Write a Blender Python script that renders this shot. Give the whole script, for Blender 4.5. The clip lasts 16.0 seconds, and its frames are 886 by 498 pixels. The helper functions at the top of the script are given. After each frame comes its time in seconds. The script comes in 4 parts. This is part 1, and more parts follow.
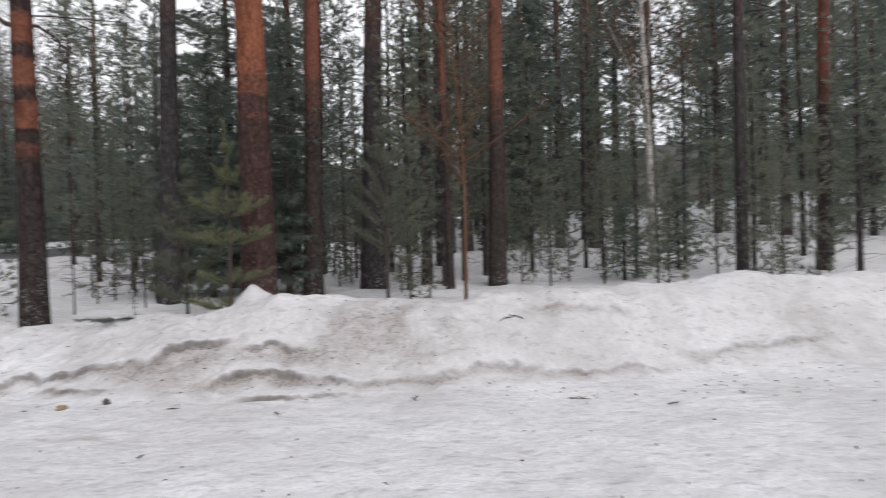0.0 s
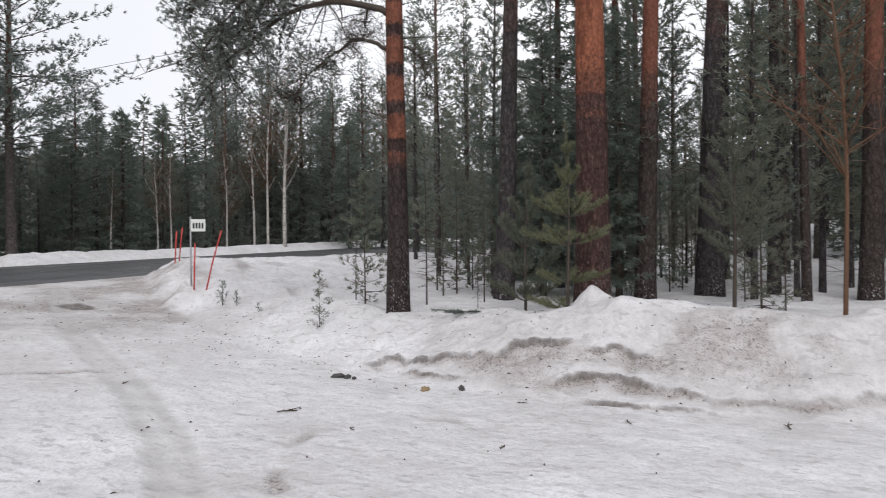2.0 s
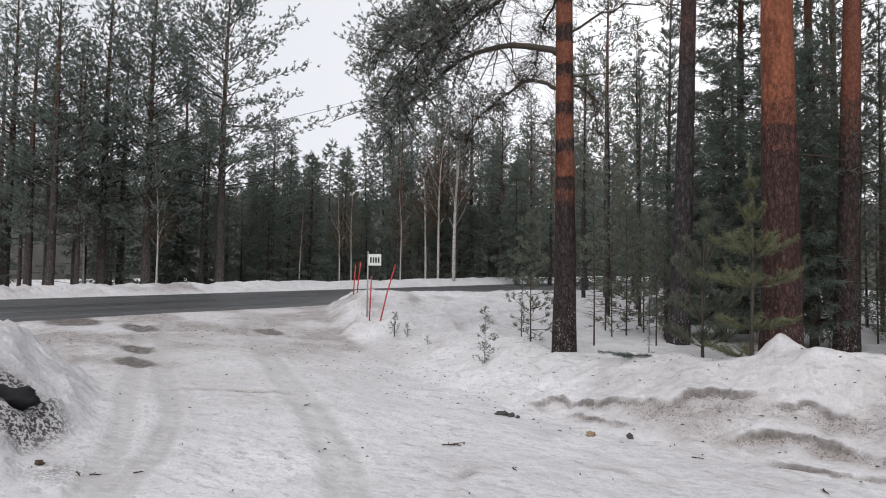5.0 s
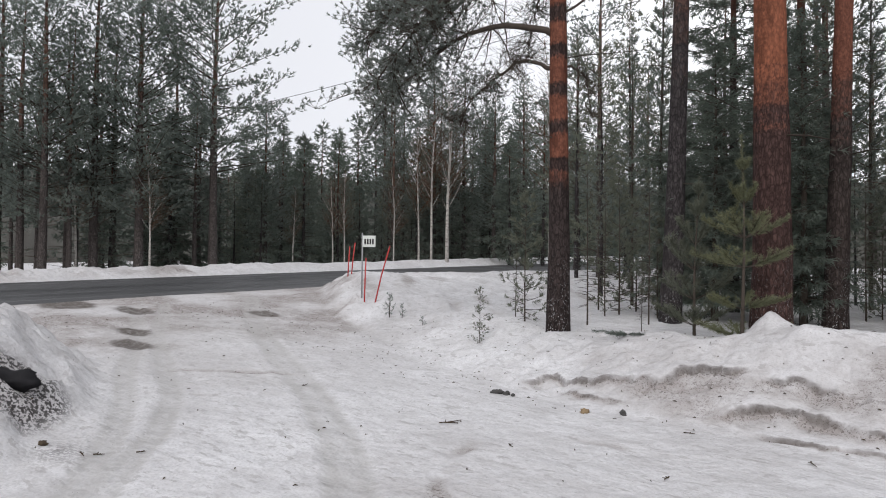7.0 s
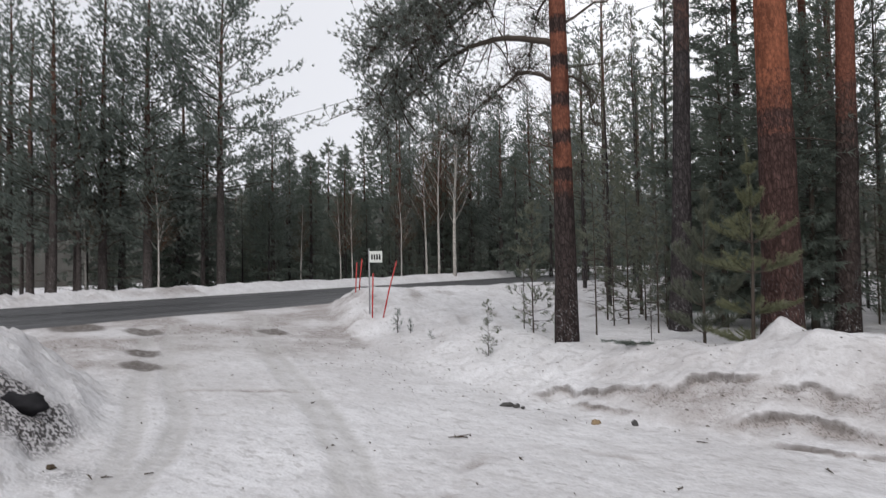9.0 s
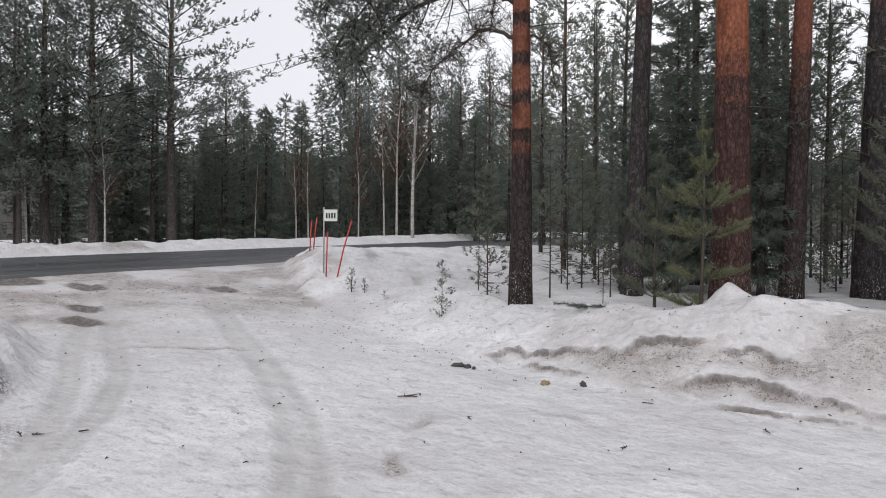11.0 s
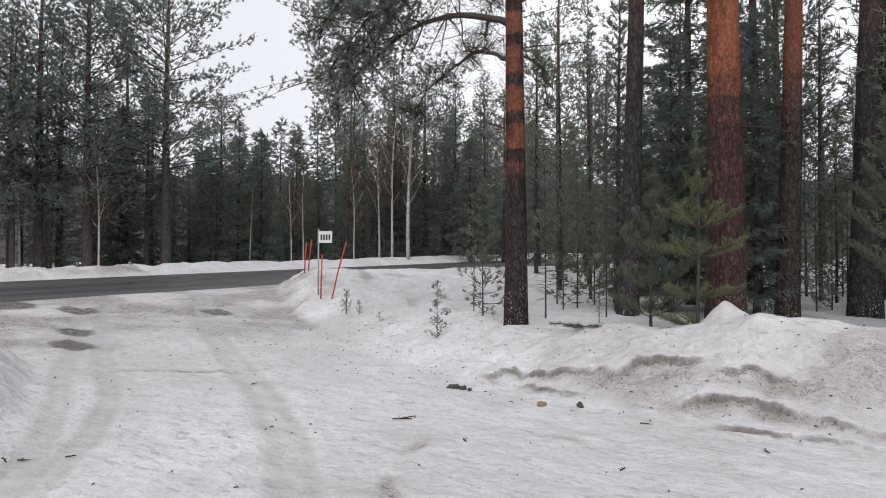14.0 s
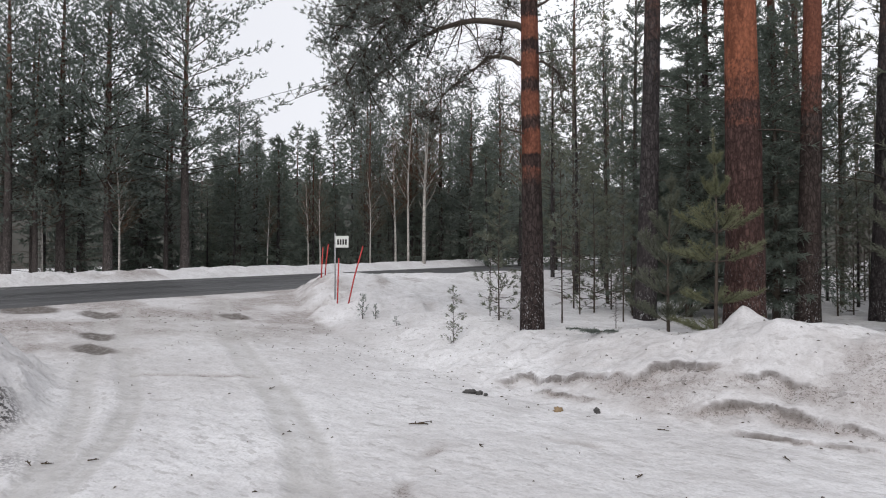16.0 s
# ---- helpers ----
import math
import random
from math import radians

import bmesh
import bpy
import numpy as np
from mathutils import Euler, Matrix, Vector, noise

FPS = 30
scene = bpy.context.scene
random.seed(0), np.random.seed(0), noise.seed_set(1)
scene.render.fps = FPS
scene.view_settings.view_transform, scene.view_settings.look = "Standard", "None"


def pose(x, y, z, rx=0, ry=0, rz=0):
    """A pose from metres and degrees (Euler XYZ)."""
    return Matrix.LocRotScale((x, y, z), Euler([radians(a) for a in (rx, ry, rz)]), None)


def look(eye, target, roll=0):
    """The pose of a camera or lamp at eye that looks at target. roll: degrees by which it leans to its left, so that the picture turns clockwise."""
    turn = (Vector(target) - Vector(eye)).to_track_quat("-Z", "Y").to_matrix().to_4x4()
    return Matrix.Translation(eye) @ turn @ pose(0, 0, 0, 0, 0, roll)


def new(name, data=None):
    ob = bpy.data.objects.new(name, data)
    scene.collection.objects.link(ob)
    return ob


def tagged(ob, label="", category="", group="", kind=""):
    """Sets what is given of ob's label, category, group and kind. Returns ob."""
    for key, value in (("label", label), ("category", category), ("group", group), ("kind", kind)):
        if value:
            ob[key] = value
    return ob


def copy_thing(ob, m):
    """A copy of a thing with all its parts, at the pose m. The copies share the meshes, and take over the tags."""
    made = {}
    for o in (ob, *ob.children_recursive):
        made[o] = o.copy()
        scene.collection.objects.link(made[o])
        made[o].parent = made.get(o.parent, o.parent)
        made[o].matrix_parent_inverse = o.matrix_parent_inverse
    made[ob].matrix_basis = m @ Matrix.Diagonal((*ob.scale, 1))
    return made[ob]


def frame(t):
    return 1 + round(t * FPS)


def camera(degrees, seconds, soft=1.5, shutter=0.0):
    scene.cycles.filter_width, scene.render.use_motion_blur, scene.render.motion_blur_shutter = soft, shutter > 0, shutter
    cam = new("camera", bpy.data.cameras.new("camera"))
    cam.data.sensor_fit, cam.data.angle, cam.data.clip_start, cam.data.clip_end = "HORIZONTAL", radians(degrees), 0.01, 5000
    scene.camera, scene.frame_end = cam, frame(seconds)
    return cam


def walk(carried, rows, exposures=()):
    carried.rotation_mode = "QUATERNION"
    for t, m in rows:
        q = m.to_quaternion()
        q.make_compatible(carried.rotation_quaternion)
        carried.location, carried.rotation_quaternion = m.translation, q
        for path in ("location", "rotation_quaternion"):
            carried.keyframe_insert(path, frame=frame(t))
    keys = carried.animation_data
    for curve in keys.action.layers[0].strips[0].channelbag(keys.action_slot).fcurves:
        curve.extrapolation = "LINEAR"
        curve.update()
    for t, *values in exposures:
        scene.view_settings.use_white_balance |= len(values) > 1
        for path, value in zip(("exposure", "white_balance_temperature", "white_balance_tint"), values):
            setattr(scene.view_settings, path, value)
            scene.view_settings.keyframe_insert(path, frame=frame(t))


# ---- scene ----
cam = camera(68.3, 16.0, soft=1.0, shutter=0.5)
PATH = [
    (0, (-0.137, 0.257, 1.489), (-0.129, 2.257, 1.457), -1.7),
    (0.5, (-0.306, 0.328, 1.48), (-0.601, 2.306, 1.452), -2.1),
    (1, (-0.473, 0.394, 1.476), (-1.104, 2.292, 1.449), -1.9),
    (1.5, (-0.573, 0.41, 1.472), (-1.365, 2.246, 1.463), -1.2),
    (2, (-0.596, 0.405, 1.474), (-1.473, 2.203, 1.467), -0.5),
    (2.5, (-0.588, 0.412, 1.482), (-1.574, 2.152, 1.509), 1.1),
    (3, (-0.57, 0.409, 1.493), (-1.704, 2.056, 1.546), 0.8),
    (3.5, (-0.57, 0.408, 1.497), (-1.827, 1.961, 1.594), 1.3),
    (4, (-0.58, 0.409, 1.498), (-1.888, 1.917, 1.617), 1.0),
    (6.5, (-0.566, 0.327, 1.499), (-1.847, 1.862, 1.552), 0.7),
    (7, (-0.564, 0.322, 1.496), (-1.847, 1.856, 1.539), 0.6),
    (7.5, (-0.561, 0.327, 1.496), (-1.852, 1.854, 1.55), 0.5),
    (8, (-0.563, 0.338, 1.494), (-1.859, 1.86, 1.535), -0.2),
    (8.5, (-0.558, 0.349, 1.491), (-1.883, 1.839, 1.649), -1.5),
    (9, (-0.553, 0.36, 1.487), (-1.854, 1.876, 1.573), -0.9),
    (9.5, (-0.555, 0.379, 1.482), (-1.803, 1.943, 1.48), -0.3),
    (12, (-0.617, 0.522, 1.425), (-1.817, 2.122, 1.397), 0.5),
    (12.5, (-0.621, 0.526, 1.421), (-1.824, 2.124, 1.416), 0.6),
    (13, (-0.617, 0.519, 1.424), (-1.818, 2.118, 1.427), 0.5),
    (13.5, (-0.608, 0.518, 1.425), (-1.784, 2.136, 1.455), 0.2),
    (14, (-0.604, 0.515, 1.426), (-1.797, 2.119, 1.466), 0.1),
    (14.5, (-0.599, 0.521, 1.427), (-1.804, 2.117, 1.456), 0.2),
    (15, (-0.595, 0.514, 1.428), (-1.811, 2.101, 1.461), -0.0),
    (15.5, (-0.597, 0.51, 1.435), (-1.808, 2.101, 1.469), 0.3),
    (16, (-0.591, 0.501, 1.443), (-1.823, 2.075, 1.494), -0.0),
]
walk(cam, [(t, look(eye, target, roll)) for t, eye, target, roll in PATH], [(0.0, 0.12), (2.5, 0.11), (3.5, 0.01), (8.0, 0.0), (9.3, -0.06), (12.0, 0.02), (16.0, 0.03)])

# ---- world, sun, exposure ----
world = bpy.data.worlds.new("world")
scene.world = world
world.use_nodes = True
wn, wl = world.node_tree.nodes, world.node_tree.links
wn.clear()
w_out = wn.new("ShaderNodeOutputWorld")
w_bg = wn.new("ShaderNodeBackground")
w_sky = wn.new("ShaderNodeTexSky")
w_sky.sky_type, w_sky.sun_disc = "NISHITA", False
w_sky.sun_elevation, w_sky.sun_rotation = radians(28), radians(-20)
w_sky.air_density, w_sky.dust_density, w_sky.ozone_density = 1.0, 4.0, 1.0
w_hs = wn.new("ShaderNodeHueSaturation")
w_hs.inputs["Saturation"].default_value = 0.12
w_mix = wn.new("ShaderNodeMix")
w_mix.data_type = "RGBA"
w_mix.inputs[0].default_value = 0.94
w_mix.inputs[7].default_value = (8.2, 8.35, 8.95, 1)
wl.new(w_sky.outputs[0], w_hs.inputs["Color"])
wl.new(w_hs.outputs[0], w_mix.inputs[6])
wl.new(w_mix.outputs[2], w_bg.inputs[0])
w_bg.inputs[1].default_value = 0.102
wl.new(w_bg.outputs[0], w_out.inputs[0])
sun = new("sun", bpy.data.lights.new("sun", "SUN"))
sun.data.energy, sun.data.angle, sun.data.color = 1.5, radians(40), (1, 0.975, 0.95)
sun.matrix_world = look((8, -12, 18), (0, 6, 0))


# ---- materials ----
class Mat:
    """A node material with short calls for the nodes used here."""

    def __init__(self, name, rough=0.8, spec=0.3):
        self.m = bpy.data.materials.new(name)
        self.m.use_nodes = True
        self.n, self.l = self.m.node_tree.nodes, self.m.node_tree.links
        self.b = self.n["Principled BSDF"]
        self.b.inputs["Roughness"].default_value = rough
        self.b.inputs["Specular IOR Level"].default_value = spec
        self.co = self.n.new("ShaderNodeTexCoord")

    def coord(self, scale=(1, 1, 1), which="Object"):
        mp = self.n.new("ShaderNodeMapping")
        mp.inputs["Scale"].default_value = scale
        self.l.new(self.co.outputs[which], mp.inputs[0])
        return mp.outputs[0]

    def noise(self, size, scale=(1, 1, 1), detail=4, rough=0.6, which="Object"):
        t = self.n.new("ShaderNodeTexNoise")
        t.inputs["Scale"].default_value, t.inputs["Detail"].default_value = size, detail
        t.inputs["Roughness"].default_value = rough
        self.l.new(self.coord(scale, which), t.inputs["Vector"])
        return t.outputs[0]

    def voronoi(self, size, scale=(1, 1, 1), feature="F1"):
        t = self.n.new("ShaderNodeTexVoronoi")
        t.feature = feature
        t.inputs["Scale"].default_value = size
        self.l.new(self.coord(scale), t.inputs["Vector"])
        return t.outputs[0]

    def ramp(self, fac, *stops):
        r = self.n.new("ShaderNodeValToRGB")
        while len(r.color_ramp.elements) < len(stops):
            r.color_ramp.elements.new(0.5)
        for e, (p, c) in zip(r.color_ramp.elements, stops):
            e.position = p
            e.color = (c, c, c, 1) if isinstance(c, (int, float)) else (*c, 1)
        self.l.new(fac, r.inputs[0])
        return r.outputs[0]

    def mix(self, fac, a, b, how="MIX"):
        x = self.n.new("ShaderNodeMix")
        x.data_type, x.blend_type = "RGBA", how
        for v, i in ((fac, 0), (a, 6), (b, 7)):
            if isinstance(v, (int, float)):
                x.inputs[i].default_value = v if i == 0 else (v, v, v, 1)
            elif isinstance(v, tuple):
                x.inputs[i].default_value = (*v, 1)
            else:
                self.l.new(v, x.inputs[i])
        return x.outputs[2]

    def math(self, op, a, b=0.0, clamp=False):
        x = self.n.new("ShaderNodeMath")
        x.operation, x.use_clamp = op, clamp
        for v, i in ((a, 0), (b, 1)):
            if isinstance(v, (int, float)):
                x.inputs[i].default_value = v
            else:
                self.l.new(v, x.inputs[i])
        return x.outputs[0]

    def attr(self, name):
        a = self.n.new("ShaderNodeAttribute")
        a.attribute_name = name
        return a.outputs["Fac"]

    def axis(self, i, which="Object"):
        x = self.n.new("ShaderNodeSeparateXYZ")
        self.l.new(self.co.outputs[which], x.inputs[0])
        return x.outputs[i]

    def rand(self):
        return self.n.new("ShaderNodeObjectInfo").outputs["Random"]

    def island(self):
        return self.n.new("ShaderNodeNewGeometry").outputs["Random Per Island"]

    def done(self, colour, bump=None, strength=0.4, dist=0.01, rough=None):
        if isinstance(colour, tuple):
            self.b.inputs["Base Color"].default_value = (*colour, 1)
        else:
            self.l.new(colour, self.b.inputs["Base Color"])
        if bump is not None:
            b = self.n.new("ShaderNodeBump")
            b.inputs["Strength"].default_value, b.inputs["Distance"].default_value = strength, dist
            self.l.new(bump, b.inputs["Height"])
            self.l.new(b.outputs[0], self.b.inputs["Normal"])
        if rough is not None:
            self.l.new(rough, self.b.inputs["Roughness"])
        return self.m


def snow_material():
    m = Mat("snow", 0.7, 0.3)
    n1 = m.noise(0.9, detail=8, rough=0.6)
    n2 = m.noise(2.6, (1, 1.3, 1), detail=8, rough=0.6)
    n3 = m.noise(14, detail=4, rough=0.6)
    white = m.mix(m.ramp(n1, (0.36, 0.0), (0.64, 1.0)), (0.610, 0.601, 0.612), (0.735, 0.729, 0.744))
    white = m.mix(m.ramp(n2, (0.46, 0.0), (0.62, 0.45)), white, (0.510, 0.497, 0.500))
    white = m.mix(m.ramp(n3, (0.50, 0.0), (0.64, 0.40)), white, (0.45, 0.44, 0.445))
    white = m.mix(m.ramp(m.noise(46, detail=3, rough=0.6), (0.50, 0.0), (0.62, 0.35)), white, (0.43, 0.42, 0.425))
    dash = m.ramp(m.noise(7.5, (0.8, 2.0, 1), detail=5, rough=0.55), (0.60, 0.0), (0.635, 0.55))
    white = m.mix(dash, white, (0.37, 0.355, 0.355))
    # grey brown film of road dirt, then loose grit where it lies thick
    dirt = m.attr("dirt")
    film = m.math("MULTIPLY", dirt, m.ramp(m.noise(5.0, (1, 1.6, 1), detail=9, rough=0.66), (0.30, 0.45), (0.60, 1.05)))
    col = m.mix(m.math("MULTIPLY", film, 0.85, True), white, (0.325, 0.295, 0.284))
    thick = m.math("MULTIPLY", m.math("SUBTRACT", dirt, 0.6), 1.3, True)
    for size, lo in ((26, 0.60), (60, 0.58)):
        speck = m.math("MULTIPLY", thick, m.ramp(m.noise(size, detail=2, rough=0.5), (lo, 0.0), (lo + 0.04, 0.9)))
        col = m.mix(speck, col, (0.12, 0.10, 0.09))
    grit = m.attr("grit")
    grain = m.ramp(m.noise(34, (1, 1, 1), detail=3, rough=0.65), (0.46, 0.0), (0.53, 1.0))
    col = m.mix(m.math("MULTIPLY", grit, grain, True), col, (0.055, 0.05, 0.05))
    ice = m.attr("ice")
    col = m.mix(m.math("MULTIPLY", ice, m.ramp(n2, (0.35, 0.75), (0.6, 1.0)), True), col, (0.41, 0.397, 0.387))
    # puddles, and the shadow painted under the bank's lips
    wet_and_shade = m.attr("wet_and_shade")
    col = m.mix(m.math("MULTIPLY", wet_and_shade, m.ramp(n3, (0.3, 0.5), (0.55, 1.0)), True), col, (0.105, 0.09, 0.08))
    # needles and bark crumbs strewn thinly all over
    crumb = m.ramp(m.noise(70, detail=2), (0.69, 0.0), (0.72, 1.0))
    crumb = m.math("MULTIPLY", crumb, m.ramp(m.noise(3.1, detail=3), (0.42, 0.0), (0.64, 0.7)))
    col = m.mix(crumb, col, (0.12, 0.10, 0.08))
    rough = m.mix(ice, 0.7, 0.45)
    bump = m.math("ADD", m.noise(5, detail=3, rough=0.5), m.math("MULTIPLY", m.noise(17, detail=2, rough=0.5), 0.22))
    return m.done(col, bump, 0.85, 0.055, rough)


def asphalt_material():
    m = Mat("wet_asphalt", 0.5, 0.4)
    a = m.noise(180, detail=3)
    lanes = m.noise(1.2, scale=(2.2, 0.05, 1), detail=4)
    col = m.mix(m.ramp(lanes, (0.38, 0.0), (0.62, 1.0)), (0.030, 0.031, 0.034), (0.075, 0.075, 0.078))
    col = m.mix(m.ramp(a, (0.4, 0.0), (0.8, 0.5)), col, (0.11, 0.11, 0.11))
    salt = m.ramp(m.noise(2.6, scale=(2.5, 0.03, 1), detail=5), (0.60, 0.0), (0.72, 0.55))
    col = m.mix(salt, col, (0.25, 0.25, 0.26))
    return m.done(col, a, 0.4, 0.004, m.ramp(lanes, (0.35, 0.38), (0.65, 0.7)))


def bark_material(name, dark, orange, start, soft, bands=1.0, rings=0.0):
    """Pine bark: grey-brown plates low down, flaking orange above start metres, with dark rings."""
    m = Mat(name, 0.9, 0.15)
    z = m.axis(2)
    plates = m.voronoi(16, (1, 1, 0.32))
    grain = m.noise(26, (1, 1, 0.75), detail=4, rough=0.6)
    ring = m.noise(1.15, (0.25, 0.25, 1.9), detail=3, rough=0.5)
    up = m.math("MULTIPLY", m.math("SUBTRACT", z, start), 1.0 / soft)
    up = m.math("ADD", up, m.math("MULTIPLY", m.math("SUBTRACT", ring, 0.5), 3.4 * bands))
    up = m.math("ADD", up, m.math("MULTIPLY", m.math("SUBTRACT", grain, 0.5), 0.9), False)
    fac = m.ramp(up, (0.0, 0.0), (0.75, 1.0))
    if rings:
        # dark collars left by old whorls of limbs
        ph = m.math("ADD", m.math("MULTIPLY", z, 6.2832 / rings), m.math("MULTIPLY", m.noise(1.4, (0.6, 0.6, 1.0)), 4.0))
        wav = m.math("ADD", m.math("SINE", ph), m.math("MULTIPLY", m.math("SUBTRACT", grain, 0.5), 1.6))
        fac = m.math("MULTIPLY", fac, m.ramp(m.math("MULTIPLY", m.math("ADD", wav, 1.6), 0.4), (0.34, 0.10), (0.58, 1.0)))
    crack = m.ramp(m.voronoi(24, (1, 1, 0.32), "DISTANCE_TO_EDGE"), (0.02, 1.0), (0.16, 0.0))
    low = m.mix(m.ramp(plates, (0.1, 1.0), (0.55, 0.0)), tuple(c * 0.6 for c in dark), tuple(c * 1.35 for c in dark))
    low = m.mix(m.ramp(grain, (0.45, 0.0), (0.75, 0.7)), low, tuple(c * 1.7 for c in dark))
    high = m.mix(m.ramp(grain, (0.38, 0.0), (0.62, 1.0)), tuple(c * 0.72 for c in orange), tuple(c * 1.12 for c in orange))
    high = m.mix(m.ramp(plates, (0.4, 0.0), (0.65, 0.35)), high, tuple(c * 0.5 for c in orange))
    patch = m.noise(5.5, (1, 1, 0.45), detail=5, rough=0.65)
    high = m.mix(m.ramp(patch, (0.52, 0.0), (0.60, 0.75)), high, tuple(c * 0.42 for c in orange))
    col = m.mix(fac, low, high)
    col = m.mix(m.math("MULTIPLY", crack, m.mix(fac, 0.7, 0.25)), col, tuple(c * 0.28 for c in dark))
    # blown snow stuck to the plates near the ground
    sn = m.ramp(m.noise(55, (1, 1, 0.6), detail=3), (0.60, 0.0), (0.64, 0.9))
    sn = m.math("MULTIPLY", sn, m.ramp(m.noise(2.0, (1, 1, 0.6)), (0.42, 0.15), (0.6, 0.9)))
    sn = m.math("MULTIPLY", sn, m.ramp(m.math("MULTIPLY", z, 0.5), (0.1, 0.8), (0.75, 0.0)))
    col = m.mix(sn, col, (0.7, 0.7, 0.72))
    h = m.math("ADD", m.math("MULTIPLY", plates, -1.0), m.math("MULTIPLY", grain, 0.6))
    return m.done(col, h, 0.9, 0.02)


def distance_material():
    """Far woods: upright streaks of dull green and brown, with air haze put into the tones."""
    m = Mat("far_woods", 1.0, 0.0)
    a = m.noise(0.5, (1, 1, 0.2), detail=6, rough=0.7)
    b = m.noise(0.12, (1, 1, 0.5), detail=4)
    col = m.mix(m.ramp(a, (0.40, 0.0), (0.62, 1.0)), (0.075, 0.074, 0.070), (0.120, 0.124, 0.112))
    return m.done(m.mix(m.ramp(b, (0.4, 0.0), (0.65, 0.8)), col, (0.105, 0.096, 0.088)))


def birch_material():
    m = Mat("birch_bark", 0.7, 0.2)
    s = m.noise(5, (1, 1, 3.0), detail=4)
    marks = m.noise(9, (0.5, 0.5, 5.5), detail=3)
    col = m.mix(m.ramp(s, (0.4, 0.0), (0.65, 1.0)), (0.55, 0.52, 0.48), (0.30, 0.28, 0.26))
    col = m.mix(m.ramp(marks, (0.60, 0.0), (0.66, 0.9)), col, (0.05, 0.045, 0.04))
    return m.done(col, marks, 0.3, 0.01)


def plain_wood(name, a, b):
    m = Mat(name, 0.9, 0.1)
    return m.done(m.mix(m.noise(14, (1, 1, 0.4), detail=5), a, b))


def needle_material(name, a, b, c):
    """Needles: three greens spread over the clumps, with the tree's own shift."""
    m = Mat(name, 0.75, 0.2)
    i = m.island()
    col = m.mix(i, a, b)
    col = m.mix(m.ramp(m.noise(0.9, detail=3), (0.4, 0.0), (0.7, 0.75)), col, c)
    col = m.mix(m.math("MULTIPLY", m.rand(), 0.35), col, tuple(v * 0.75 for v in a))
    out = m.n["Material Output"]
    thin, both = m.n.new("ShaderNodeBsdfTranslucent"), m.n.new("ShaderNodeMixShader")
    both.inputs[0].default_value = 0.48
    m.l.new(col, thin.inputs["Color"])
    m.l.new(m.b.outputs[0], both.inputs[1])
    m.l.new(thin.outputs[0], both.inputs[2])
    m.l.new(both.outputs[0], out.inputs["Surface"])
    return m.done(col)


def flat_paint(name, colour, rough=0.5, wear=0.15):
    m = Mat(name, rough, 0.4)
    n = m.noise(24, detail=5)
    return m.done(m.mix(m.ramp(n, (0.45, 0.0), (0.8, 1.0)), colour, tuple(c * (1 - wear * 2) for c in colour)), n, 0.1, 0.002)


SNOW = snow_material()
ASPHALT = asphalt_material()
BARK_RINGED = bark_material("ringed_pine_bark", (0.048, 0.036, 0.034), (0.205, 0.080, 0.052), 1.95, 0.5, 0.25, 0.52)
BARK = bark_material("pine_bark", (0.060, 0.046, 0.042), (0.185, 0.074, 0.050), 2.7, 1.4, 0.5)
BARK_BIG = bark_material("old_pine_bark", (0.078, 0.045, 0.040), (0.285, 0.104, 0.060), 2.7, 1.0, 0.6)
BARK_DARK = bark_material("dark_pine_bark", (0.064, 0.056, 0.057), (0.155, 0.072, 0.050), 4.2, 2.5, 0.5)
BARK_FAR = bark_material("forest_pine_bark", (0.105, 0.090, 0.085), (0.18, 0.105, 0.080), 5.0, 4.0, 0.4)
BIRCH = birch_material()
TWIG = plain_wood("twig_bark", (0.05, 0.042, 0.036), (0.11, 0.09, 0.075))
RUST = plain_wood("young_birch_bark", (0.16, 0.085, 0.05), (0.09, 0.06, 0.045))
NEEDLE = needle_material("pine_needles", (0.166, 0.202, 0.180), (0.240, 0.270, 0.232), (0.200, 0.232, 0.214))
# lighter NEEDLE: backlight from the sky put into the hanging foliage's colour
NEEDLE_BACKLIT = needle_material("backlit_hanging_needles", (0.200, 0.232, 0.210), (0.275, 0.300, 0.262), (0.235, 0.265, 0.248))
NEEDLE_MID = needle_material("half_grown_pine_needles", (0.165, 0.182, 0.142), (0.245, 0.252, 0.188), (0.195, 0.210, 0.175))
NEEDLE_YOUNG = needle_material("young_pine_needles", (0.195, 0.212, 0.130), (0.300, 0.300, 0.178), (0.232, 0.250, 0.168))
NEEDLE_SPRUCE = needle_material("spruce_needles", (0.138, 0.168, 0.144), (0.200, 0.228, 0.184), (0.162, 0.190, 0.166))
FAR_WOODS = distance_material()
RED = flat_paint("red_plastic", (0.52, 0.055, 0.05), 0.45)
STEEL = flat_paint("galvanised_steel", (0.33, 0.33, 0.34), 0.45)
PLATE = flat_paint("white_sign_face", (0.72, 0.74, 0.70), 0.45, 0.05)
INK = flat_paint("black_sign_print", (0.03, 0.03, 0.03), 0.6)
CABLE = flat_paint("black_cable_sheath", (0.04, 0.04, 0.045), 0.6)
LITTER = plain_wood("bark_crumbs", (0.035, 0.03, 0.026), (0.12, 0.09, 0.06))
STONE = plain_wood("dark_stone", (0.05, 0.05, 0.05), (0.12, 0.115, 0.11))
SOIL = plain_wood("black_wet_stone", (0.012, 0.012, 0.014), (0.035, 0.034, 0.036))
TAN = plain_wood("tan_bark", (0.34, 0.25, 0.15), (0.22, 0.16, 0.10))


